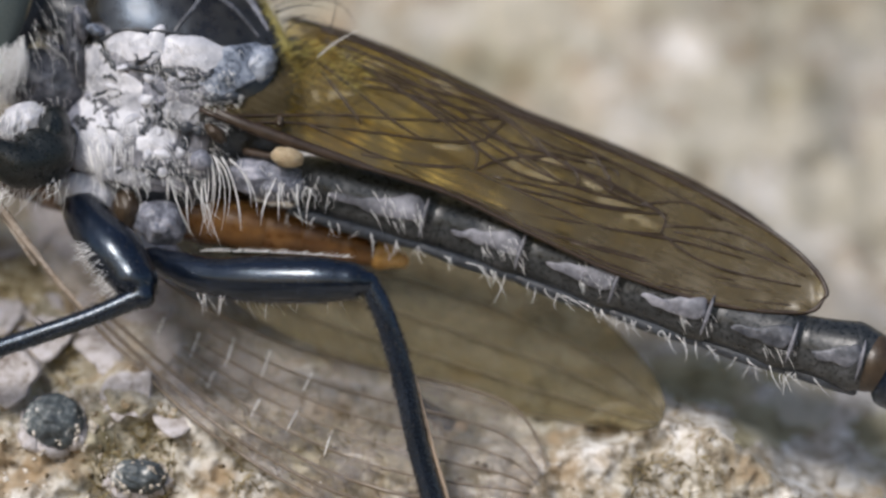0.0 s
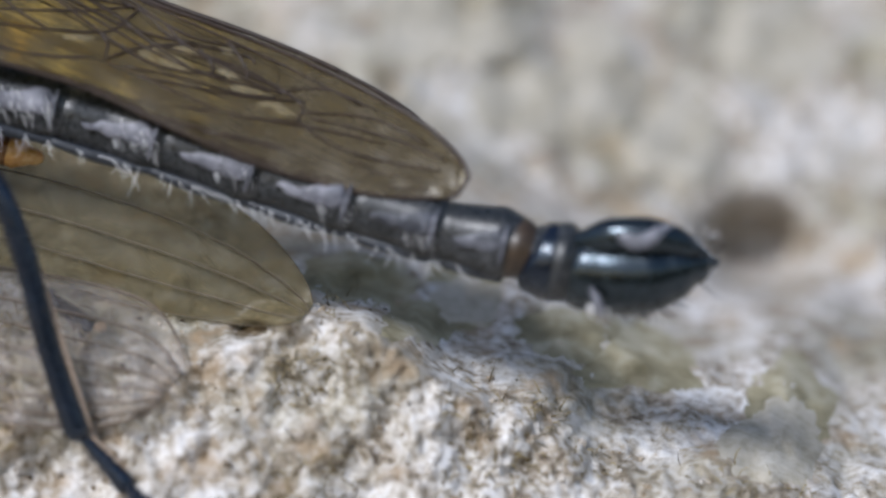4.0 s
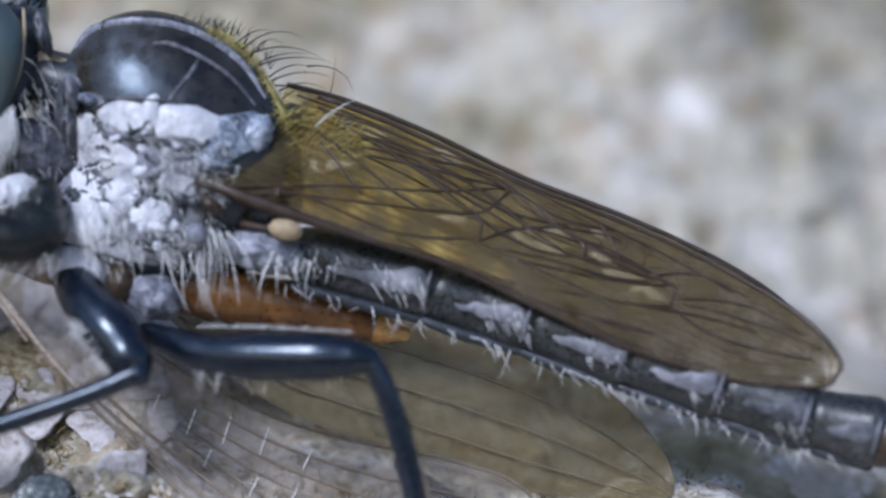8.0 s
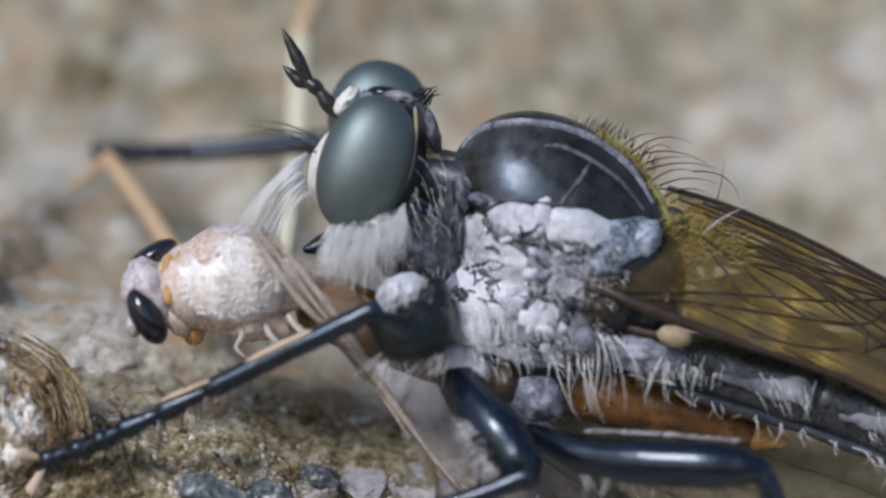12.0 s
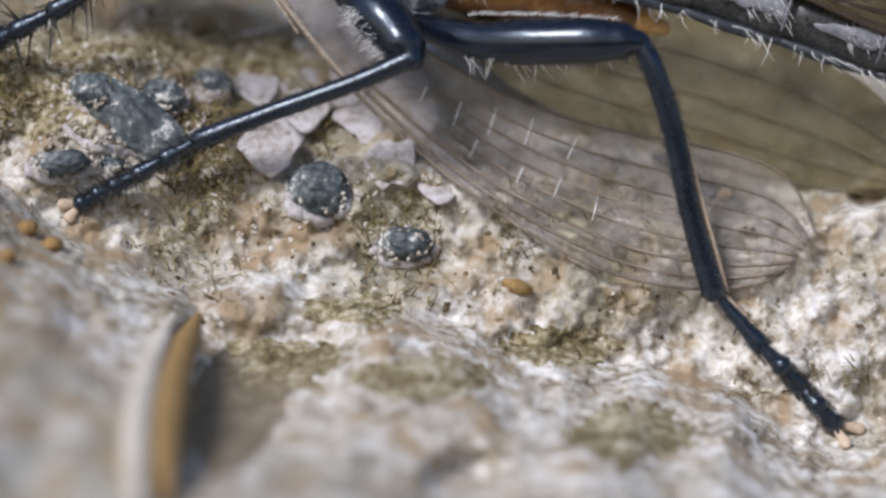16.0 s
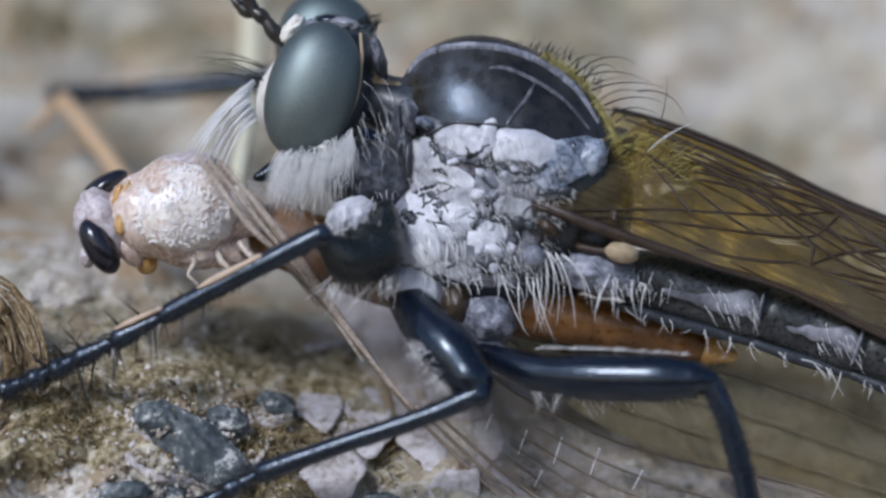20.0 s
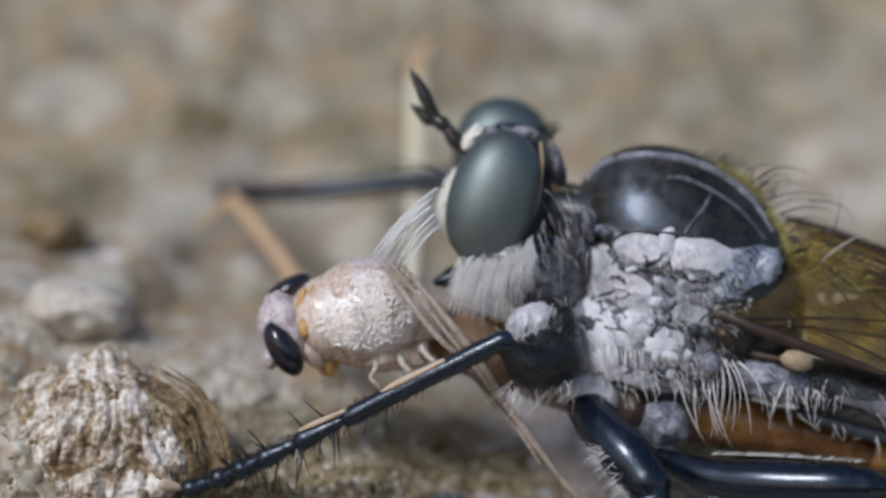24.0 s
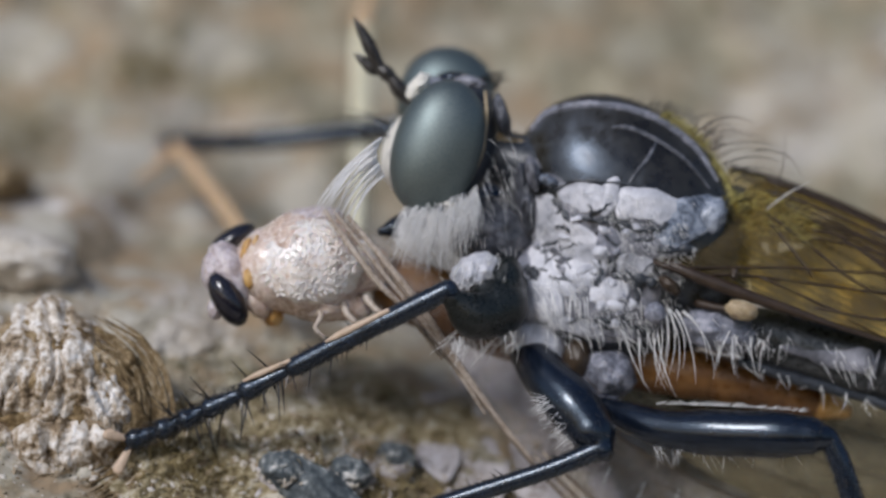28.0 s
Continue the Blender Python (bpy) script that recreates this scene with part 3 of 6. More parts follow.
def plate(poly, depth, seam, lift, sag=0.1, wave=4.0, rise=0.45):
    """A swollen plate over a cell of the chart: seam in units, lift in mm off the surface depth(u, v)."""
    fine = []
    for k in range(len(poly)):
        p, q = poly[k], poly[(k + 1) % len(poly)]
        n = max(1, int(math.hypot(q[0] - p[0], q[1] - p[1]) / 9))
        fine += [(p[0] + (q[0] - p[0]) * s / n, p[1] + (q[1] - p[1]) * s / n) for s in range(n)]
    cu, cv = sum(p[0] for p in fine) / len(fine), sum(p[1] for p in fine) / len(fine)
    size = sum(math.hypot(p[0] - cu, p[1] - cv) for p in fine) / len(fine)
    # round the corners
    for _ in range(2):
        fine = [((fine[k - 1][0] + 2 * fine[k][0] + fine[(k + 1) % len(fine)][0]) / 4, (fine[k - 1][1] + 2 * fine[k][1] + fine[(k + 1) % len(fine)][1]) / 4) for k in range(len(fine))]
    fine = [(u + wave * noise.noise((u * 0.035, v * 0.035, 1)), v + wave * noise.noise((u * 0.035, v * 0.035, 8))) for u, v in fine]
    s, n = Shape(), len(fine)
    k0 = max(0.3, 1 - seam / max(size, 1))
    for f_, up in ((k0 * 1.02, -sag), (k0, rise * lift), (k0 * 0.88, (0.4 + 0.6 * rise) * lift), (k0 * 0.68, 0.9 * lift), (k0 * 0.35, 1.05 * lift)):
        for u, v in fine:
            uu, vv = cu + (u - cu) * f_, cv + (v - cv) * f_
            s.v.append(tuple(P(uu, vv, depth(uu, vv) - up - 0.03 * lift * noise.noise((uu * 0.08, vv * 0.08, 3)) * 6)))
    for lev in range(4):
        s.f += [(lev * n + i, lev * n + (i + 1) % n, (lev + 1) * n + (i + 1) % n, (lev + 1) * n + i) for i in range(n)]
    s.v.append(tuple(P(cu, cv, depth(cu, cv) - 1.06 * lift)))
    s.f += [(4 * n + i, 4 * n + (i + 1) % n, 5 * n) for i in range(n)]
    return s

# ---- the robber fly ----
def bark_at(p):
    return float(bark_depth(p.x * 1000 / K + 784, 441 - p.z * 1000 / K))


def clear_of_bark(p, r):
    """The same place of the chart, brought forward to rest on the bark where it would sink in."""
    return Vector((p.x, min(p.y, bark_at(p) * 0.001 - R(r) * 0.8), p.z))


fly = thing("robber_fly", P(300, 560, 1.5), "dark bristly robber fly with smoky brown wings on bark", "insect")


def build_head():
    occiput = part("head", Shape().blob(P(-10, 105, 1.75), (75, 118, 1.25), 18, lean=TILT), SUTURE, fly, "dark grey head between the eyes")
    for name, (u, v, y) in (("eye", (-51, 112, 0.62)), ("eye", (-34, 14, 2.95))):
        part(name, Shape().blob(P(u, v, y), (82 if y < 2 else 92, 127 if y < 2 else 98, 0.66), 17, 28, 40, squash=2.15), EYE, occiput, "glossy green-grey compound eye")
    part("face", Shape().blob(P(-104, 122, 1.35), (50, 74, 0.95), 14, rough=0.08, lean=TILT), FACE, occiput, "white powdered face")
    part("vertex", Shape().blob(P(-48, 4, 1.85), (50, 25, 0.45), 8, rough=0.3, scale=4), PALE, occiput)
    s = Shape().blob(P(-20, -18, 1.8), (34, 15, 0.28), 5)
    part("ocellar_bump", s, CHITIN, occiput)
    for y, bend, end in ((1.2, (-178, -74), (-207, -128)), (1.5, (-174, -36), (-206, -63))):
        a = part("antenna", Shape().tube([P(-106, 22, y), P(-122, 4, y), P(-136, -15, y)], (11, 15, 11)).tube([P(-136, -15, y), P(-147, -26, y), P(-158, -34, y)], (10, 14, 10)), DARK_HAIR, occiput, "black jointed antenna")
        part("antenna_tip", Shape().tube([P(-156, -32, y), P(*bend, y), P((bend[0] + end[0]) / 2, (bend[1] + end[1]) / 2, y), P(*end, y)], (9, 13, 9, 1.5), 10), DARK_HAIR, a)
        s = Shape()
        for n in range(26):
            k = rng.random()
            c = P(-106 - 62 * k, 22 - 70 * k, y) + Vector((R(rng.uniform(-8, 8)), 0, R(rng.uniform(-8, 8))))
            s.hair(c, c + Vector((R(rng.uniform(-18, 8)), rng.uniform(-0.0001, 0.0001), R(rng.uniform(6, 20)))), Vector(), 1.3, 2, 3)
        part("antenna_hair", s, DARK_HAIR, a)
    part("forehead", Shape().blob(P(-88, 0, 1.0), (16, 30, 0.25), 38, rough=0.25, scale=3), FACE, occiput, "white powdered forehead")
    part("crown_spot", Shape().blob(P(8, -10, 1.0), (30, 11, 0.2), 12, rough=0.25, scale=3), FLANK, occiput, "bluish grey spot behind the crown")
    part("nape", Shape().blob(P(68, 52, 1.0), (14, 40, 0.3), -14, rough=0.25), PALE_DARK, occiput, "bluish grey nape behind the eye")
    for n in range(24):
        v, y = rng.uniform(94, 166), rng.uniform(-0.1, 0.6)
        k = (v - 92) / 66
        a = P(-150 - 12 * math.sin(k * 3), v, y)
        b = P(-268 + 48 * k + rng.uniform(-18, 18), 232 + 24 * k + rng.uniform(-22, 12), y + rng.uniform(-0.3, 0.1))
        bristle("face_bristle", a, b, Vector((-R(7), 0, R(rng.uniform(2, 9)))), 2.6, 6, WHITE_HAIR, occiput)
    s = Shape()
    for n in range(7):
        v, y = rng.uniform(60, 110), rng.uniform(0.8, 2.0)
        s.hair(P(-140, v, y), P(-235 - rng.uniform(0, 50), v - rng.uniform(-10, 50), y), Vector((0, 0, R(10))), 1.6)
    for n in range(14):
        u = rng.uniform(20, 62)
        s.hair(P(u, -8 + rng.uniform(-8, 8), 1.9), P(u + rng.uniform(10, 38), -20 + rng.uniform(-16, 10), 1.7), Vector((0, 0, R(5))), 2.0)
    part("head_bristles", s, DARK_HAIR, occiput)
    part("proboscis", Shape().tube([P(-70, 235, 1.3), P(-122, 258, 1.2), P(-152, 268, 1.1)], (26, 20, 9)), CHITIN, occiput, "short black piercing mouthpart")
    s = Shape()
    for n in range(1300):
        t, y = 0.84 * rng.random(), rng.uniform(-0.05, 1.4)
        a = P(-112 + 160 * t, 238 - 52 * t * t + rng.uniform(-20, 34), y)
        k = (22 + 78 * rng.random() ** 1.6) * (1 - 0.35 * abs(2 * t - 1) ** 2)
        b = a + Vector((R(k * (0.5 * t - 0.42 + rng.gauss(0, 0.14))), rng.uniform(-0.00035, 0.0001), -R(k)))
        s.hair(a, b, Vector((R(rng.uniform(-6, 6)), 0, R(4))), rng.uniform(0.5, 0.95))
    tagged(part("beard", s, WHITE_HAIR, occiput, "soft white beard under the head"), kind="stuff")
    part("chin", Shape().blob(P(-40, 215, 1.4), (68, 26, 1.1), 14, rough=0.2), FACE, occiput, "white chin")
    s = Shape()
    for n in range(24):
        t = rng.random()
        a = P(18 + rng.uniform(-10, 52) + 40 * math.sin(3 * t) - 18 * t, 70 + 150 * t, rng.uniform(0.3, 1.2))
        s.hair(a, a + Vector((R(rng.uniform(4, 26)), -0.0001, -R(rng.uniform(20, 60)))), Vector((R(4), 0, 0)), 0.5)
    part("eye_rim", Shape().tube([P(36, 10, 0.75), P(38, 60, 0.6), P(26, 130, 0.55), P(-6, 190, 0.6), P(-44, 226, 0.7)], (3, 4, 5, 4, 2), 10, 6), KNOB, occiput, "yellowish rim behind the eye")
    part("cheek_hair", s, WHITE_HAIR, occiput)


def build_thorax():
    body = part("thorax", Shape().blob(P(313, 248, 1.6), (266, 192, 1.5), 52.7, 36, 56), SCUTUM, fly, "glossy black arched thorax with pale stripes")
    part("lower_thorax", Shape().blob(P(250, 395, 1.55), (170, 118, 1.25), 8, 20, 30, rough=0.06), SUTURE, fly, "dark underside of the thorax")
    part("chest_front", Shape().blob(P(50, 268, 1.5), (86, 66, 0.9), 20, rough=0.2), PALE_DARK, fly)
    part("neck", Shape().tube([P(20, 105, 1.7), P(70, 128, 1.65), P(130, 150, 1.6)], (46, 52, 66), 20, flat=1.3), SUTURE, fly, "dark neck")
    part("collar", Shape().tube([P(52, 92, 1.2), P(82, 96, 1.2), P(118, 112, 1.2)], (12, 9, 12), 12), KNOB, fly, "yellowish neck collar")
    part("front_lobe", Shape().blob(P(112, 205, 1.3), (24, 76, 0.8), -8, rough=0.2), PALE_DARK, fly)
    def flank(u, v):
        c, s = math.cos(radians(52.7)), math.sin(radians(52.7))
        a_, b_ = ((u - 313) * c + (v - 248) * s) / 266, (-(u - 313) * s + (v - 248) * c) / 192
        return 1.6 - 1.5 * math.sqrt(max(0.03, 1 - a_ * a_ - b_ * b_))

    def line(name, pts, rr, mat_, label=""):
        pts = smooth_line(pts, 5 * len(pts))
        n = len(pts)
        part(name, Shape().tube([P(u, v, (flank(u, v) if name == "back_stripe" else side(u, v) - 0.034) - 0.004) for u, v in pts], [(rr + (0.05 if name == "back_stripe" else 0.35) * rr * math.sin(k * 1.3)) * min(1, 0.3 + 4 * k / n, 0.3 + 4 * (n - k) / n) for k in range(n)], 8, 1, 0.5), mat_, body, label)
    line("back_stripe", ((122, 78), (148, 50), (190, 36), (240, 32), (303, 40), (365, 64), (425, 110), (465, 168)), 10, PALE, "silvery grey stripe")
    line("back_stripe", ((270, 72), (303, 74), (360, 100), (410, 136), (449, 182)), 5, PALE_DARK, "thin silvery grey stripe")
    line("back_stripe", ((352, 98), (334, 130), (312, 158), (298, 180)), 4, PALE_DARK, "pale seam across the back")
    line("back_stripe", ((455, 120), (485, 175), (505, 225)), 8, GOLD_HAIR, "golden hind edge")
    part("scutellum", Shape().blob(P(505, 215, 1.9), (34, 40, 0.6), 35, rough=0.06, lean=TILT), SUTURE, fly)
    # side plates, each a swollen piece of its own over the darker wall
    def side(u, v):
        dx, dz = (u - 250) / 200, (v - 395) / 150
        low = 1.55 - 1.3 * math.sqrt(max(0.03, 1 - dx * dx - dz * dz))
        folds = abs(noise.noise((u * 0.022, v * 0.022, 5))) + 0.3 * abs(noise.noise((u * 0.06, v * 0.06, 9)))
        return min(flank(u, v), low) - 0.07 * folds

    rows = []
    for a in range(13):
        row = []
        for k in range(49):
            an, q = 2 * math.pi * k / 48, a / 12
            u, v = 268 + q * (162 * math.cos(an) + 24 * math.sin(an) * math.cos(an)), 326 + q * 142 * math.sin(an) + 0.1 * q * 162 * math.cos(an)
            row.append(P(u, v, side(u, v) + 0.02 - 0.012 * (1 - q) + 0.1 * q**8))
        rows.append(row)
    part("pleuron", Shape().sheet(rows), FLANK, body, "grey dusted side of the thorax")
    for u, v, a, b, turn, lift, mat_ in ((220, 200, 40, 26, 10, 0.06, DUST), (334, 216, 54, 28, 12, 0.09, DUST), (412, 232, 40, 26, 16, 0.07, SHEEN), (262, 202, 15, 34, 14, 0.10, DUST), (294, 212, 15, 30, 20, 0.09, DUST), (138, 234, 19, 30, 16, 0.12, DUST),
                                         (178, 276, 58, 40, 28, 0.10, DUST), (206, 318, 52, 40, 35, 0.11, DUST), (146, 318, 26, 36, 8, 0.07, DUST), (258, 296, 24, 32, 30, 0.08, PALE), (284, 322, 13, 22, 42, 0.10, DUST), (388, 264, 40, 24, -12, 0.09, SHEEN), (332, 284, 46, 26, 10, 0.07, FLANK),
                                         (318, 320, 26, 20, 20, 0.05, DUST), (136, 388, 42, 36, 40, 0.12, DUST), (170, 360, 36, 18, 24, 0.09, DUST), (222, 398, 28, 34, 0, 0.07, FLANK), (262, 374, 36, 17, -14, 0.11, DUST), (296, 412, 48, 24, -10, 0.07, FLANK), (294, 362, 8, 17, 10, 0.09, DUST),
                                         (214, 440, 48, 14, 8, 0.08, DUST), (268, 446, 44, 12, 14, 0.05, FLANK), (160, 176, 26, 12, 24, 0.03, FLANK), (122, 150, 12, 28, -12, 0.05, FLANK), (436, 232, 26, 34, 20, 0.04, SHEEN), (186, 226, 20, 16, 0, 0.05, FLANK), (330, 246, 30, 12, 8, 0.06, FLANK), (108, 300, 14, 40, 0, 0.04, PALE)):
        c, s = math.cos(radians(turn)), math.sin(radians(turn))
        poly = []
        for k in range(26):
            an = 2 * math.pi * k / 26
            r = 1 + 0.16 * noise.noise((1.5 * math.cos(an) + u, 1.5 * math.sin(an), v)) + 0.10 * noise.noise((4 * math.cos(an), 4 * math.sin(an) + v, u))
            r *= 1.2
            poly.append((u + r * (a * math.cos(an) * c - b * math.sin(an) * s), v + r * (a * math.cos(an) * s + b * math.sin(an) * c)))
        part("side_plate", plate(poly, side, 0.0, 0.42 * lift, 0.04, 9, 0.3), mat_, body, "pale powdered side plate" if mat_ is DUST else "bluish grey side plate")
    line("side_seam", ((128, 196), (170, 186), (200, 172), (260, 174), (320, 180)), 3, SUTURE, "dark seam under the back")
    part("shoulder_lobe", Shape().blob(P(124, 160, 0.52), (13, 34, 0.22), -12, 16, 24, rough=0.15), FLANK, body, "pale grey shoulder lobe")
    part("shoulder_lobe", Shape().blob(P(152, 172, 0.45), (20, 11, 0.16), 20, 14, 20, rough=0.15), SHEEN, body, "bluish glossy shoulder spot")
    part("hind_corner", Shape().blob(P(450, 236, 0.62), (30, 40, 0.3), 30, 16, 24, rough=0.15), SHEEN, body, "bluish hind corner of the thorax")
    # dark tubes paint the creases' shade; the widest are shadowed gaps between plates
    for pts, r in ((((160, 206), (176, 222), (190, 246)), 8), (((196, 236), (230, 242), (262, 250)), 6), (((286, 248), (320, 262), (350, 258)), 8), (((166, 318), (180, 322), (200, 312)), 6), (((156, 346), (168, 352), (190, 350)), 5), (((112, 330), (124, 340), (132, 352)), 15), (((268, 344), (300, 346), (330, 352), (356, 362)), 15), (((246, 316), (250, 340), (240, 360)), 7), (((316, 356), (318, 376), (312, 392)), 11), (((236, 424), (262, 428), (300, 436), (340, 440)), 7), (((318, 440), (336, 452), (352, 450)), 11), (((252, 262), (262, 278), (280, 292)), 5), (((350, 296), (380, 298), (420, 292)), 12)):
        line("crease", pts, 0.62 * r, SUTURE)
    for n in range(26):
        u, v = rng.uniform(130, 350), rng.uniform(225, 450)
        if abs(u - 235) / 130 + abs(v - 335) / 140 < 1.2:
            part("side_bump", Shape().blob(P(u, v, side(u, v) - 0.01), (rng.uniform(7, 19), rng.uniform(6, 12), 0.07), rng.uniform(-40, 60), 10, 16, rough=0.3, scale=1.5), rng.choice((DUST, DUST, FLANK, PALE)), body)
    # short random creases, their shade painted as thin dark tubes
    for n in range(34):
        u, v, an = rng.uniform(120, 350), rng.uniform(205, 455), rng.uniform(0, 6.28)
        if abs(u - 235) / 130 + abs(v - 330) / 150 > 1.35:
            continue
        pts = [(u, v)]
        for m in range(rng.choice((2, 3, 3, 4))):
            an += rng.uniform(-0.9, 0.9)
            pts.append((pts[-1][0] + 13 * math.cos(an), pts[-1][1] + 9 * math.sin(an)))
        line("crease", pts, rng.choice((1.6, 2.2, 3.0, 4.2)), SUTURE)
    down = Shape()
    for n in range(2200):
        u, v = rng.uniform(125, 420), rng.uniform(190, 460)
        if noise.noise((u * 0.02, v * 0.02, 11)) < -0.12 or v < 160 + 0.12 * u:
            continue
        a = P(u, v, side(u, v) - 0.04)
        down.hair(a, a + Vector((R(rng.uniform(-3, 9)), -R(rng.uniform(3, 9)), -R(rng.uniform(3, 11)))), Vector((0, 0, 0)), 0.7, 2, 3)
    tagged(part("side_bloom", down, WHITE_HAIR, body, "fine white down on the thorax side"), kind="stuff")
    gold = Shape()
    for n in range(900):
        u, v = rng.uniform(470, 640), rng.uniform(190, 360)
        if v < 150 + 0.55 * (u - 470) * 0.5 + 20:
            continue
        a = P(u, v, rng.uniform(0.7, 1.5))
        gold.hair(a, a + Vector((R(rng.uniform(8, 30)), -0.0001, R(rng.uniform(-14, 16)))), Vector((0, 0, R(3))), 0.9, 3, 3)
    tagged(part("golden_down", gold, GOLD_HAIR, fly, "golden hair under the wing root"), kind="stuff")
    part("pale_knob", Shape().blob(P(348, 412, 0.02), (20, 20, 0.18), rough=0.08), PALE, fly)
    h = part("halter", Shape().blob(P(506, 406, 0.0), (31, 19, 0.2), 10, rough=0.12), KNOB, fly, "pale yellow club-shaped balancer")
    part("halter_stalk", Shape().tube([P(430, 395, 0.4), P(465, 402, 0.2), P(490, 405, 0.08)], (8, 7, 8), 8), VEIN, h)
    part("wing_hinge", Shape().blob(P(375, 362, 0.05), (24, 12, 0.2), 40, rough=0.3).blob(P(492, 340, 0.05), (7, 11, 0.1), 0, rough=0.3), BAND, fly)
    part("wing_root", Shape().tube([P(330, 300, 0.35), P(400, 335, 0.12), P(480, 366, 0.08), P(580, 400, 0.1), P(700, 440, 0.12)], (6, 10, 12, 9, 4), 12, 6, 0.6), VEIN, fly, "thick brown wing root")


def build_thorax_hair():
    for n in range(10):
        k = n / 9
        a = P(352 + 48 * k + rng.uniform(-6, 6), 398 + 12 * k, rng.uniform(-0.05, 0.3))
        b = P(346 + 96 * k + rng.uniform(-12, 12), 512 + 50 * (1 - k) + rng.uniform(-40, 20), rng.uniform(-0.4, 0.1))
        bristle("side_bristle", a, b, Vector((R(rng.uniform(4, 14)), 0, R(8))), 1.6, 6, WHITE_HAIR, fly)
    for n in range(6):
        k = rng.random()
        a = P(290 + 70 * k, 455 + rng.uniform(-12, 12), rng.uniform(0.0, 0.5))
        bristle("side_bristle", a, P(322 + 62 * k + rng.uniform(-24, 24), 545 + rng.uniform(-40, 40), rng.uniform(-0.4, 0.2)), Vector((-R(rng.uniform(0, 14)), 0, 0)), 1.6, 6, WHITE_HAIR, fly)
    for n in range(15):
        k = rng.random()
        a = P(470 + 80 * k, 440 + 22 * k, rng.uniform(0.0, 0.5))
        bristle("side_bristle", a, P(455 + 96 * k + rng.uniform(-22, 22), 505 + rng.uniform(-30, 34), rng.uniform(-0.4, 0.2)), Vector((-R(rng.uniform(-4, 8)), 0, 0)), 1.5, 6, WHITE_HAIR, fly)
    for n in range(16):
        k = n / 15
        a = P(138 + 84 * k + rng.uniform(-5, 5), 392 - 10 * k + rng.uniform(-12, 12), 0.02)
        bristle("side_bristle", a, P(150 + 70 * k + rng.uniform(-6, 6), 432 + rng.uniform(-6, 14), -0.12), Vector((0, 0, 0)), 1.2, 4, WHITE_HAIR, fly)
    s = Shape()
    for n in range(150):
        u, v = rng.uniform(110, 340), rng.uniform(340, 470)
        a = P(u, v, rng.uniform(0.1, 0.6))
        s.hair(a, a + Vector((R(rng.uniform(-6, 22)), -0.0002, -R(rng.uniform(18, 48)))), Vector((R(5), 0, 0)), 0.8, 4)
    tagged(part("side_down", s, WHITE_HAIR, fly), kind="stuff")
    s = Shape()
    for n in range(26):
        u, v = rng.uniform(30, 128), rng.uniform(130, 320)
        a = P(u, v, rng.uniform(0.15, 0.6))
        s.hair(a, a + Vector((R(rng.uniform(-4, 16)), -0.00015, -R(rng.uniform(14, 60)))), Vector((R(rng.uniform(-6, 8)), 0, 0)), rng.uniform(0.3, 0.55), 4)
    tagged(part("front_down", s, WHITE_HAIR, fly, "white hair hanging on the front of the thorax"), kind="stuff")
    s = Shape()
    for n in range(46):
        u = rng.uniform(420, 600)
        a = P(u, 430 + 0.2 * (u - 420) + rng.uniform(-20, 26), rng.uniform(0.1, 0.4))
        s.hair(a, a + Vector((R(rng.uniform(-16, 18)), -0.00012, -R(rng.uniform(8, 40)))), Vector(), rng.uniform(0.5, 0.8), 3)
    tagged(part("waist_down", s, WHITE_HAIR, fly, "pale grey hair below the balancer"), kind="stuff")
    part("waist_ring", Shape().blob(P(468, 446, 0.55), (74, 38, 0.5), 14, 20, 30, rough=0.2), PALE, fly, "bluish grey first ring of the abdomen")
    s = Shape()
    edge = smooth_line(((370, 46), (410, 68), (444, 96), (480, 156), (506, 208), (528, 240)), 60)
    for n in range(1100):
        k = rng.randrange(60)
        u, v = edge[k]
        y = rng.uniform(0.7, 2.4)
        back = rng.uniform(0, 16)
        a = P(u - back * 0.8, v + back * 0.6, 1.5 + (y - 1.5) * (0.4 + back / 30))
        out = Vector((R(rng.uniform(2, 16)), rng.uniform(-0.0001, 0.0001), R(rng.uniform(-4, 14))))
        s.hair(a, a + out, Vector((0, 0, R(2))), 0.9, 2, 3)
    tagged(part("golden_fringe", s, GOLD_HAIR, fly, "golden green hair on the hind edge of the back"), kind="stuff")
    s = Shape()
    for n in range(110):
        t = rng.random()
        x = -0.7 + 1.5 * t
        u = 308 + 206 * x
        v = 168 + 30 * x + 42 * max(0, x) ** 3 - (142 + 12 * x + 20 * max(0, x)) * math.sqrt(max(0, 1 - x * x)) ** 0.75
        a = P(u, v + rng.uniform(0, 20), rng.uniform(1.0, 2.2))
        s.hair(a, a + Vector((R(rng.uniform(6, 18)), 0, R(rng.uniform(14, 26)))), Vector((0, 0, R(3))), 1.1, 3)
    for (u, v, w, h) in ((425, 82, 110, -8), (432, 88, 140, 22), (445, 104, 96, -6), (455, 110, 130, 8), (470, 128, 80, -4), (478, 138, 104, 6), (480, 142, 146, 52), (490, 156, 86, 10), (498, 170, 60, 4), (410, 70, 70, -12), (440, 96, 60, -10)):
        y = rng.uniform(0.8, 2.2)
        bristle("back_bristle", P(u, v, y), P(u + w, v + h - 12, y), Vector((0, 0, R(rng.uniform(10, 22)))), 1.8, 7, DARK_HAIR, fly)
    bristle("back_bristle", P(560, 215, 1.0), P(592, 82, 1.0), Vector((R(10), 0, 0)), 1.6, 6, DARK_HAIR, fly)
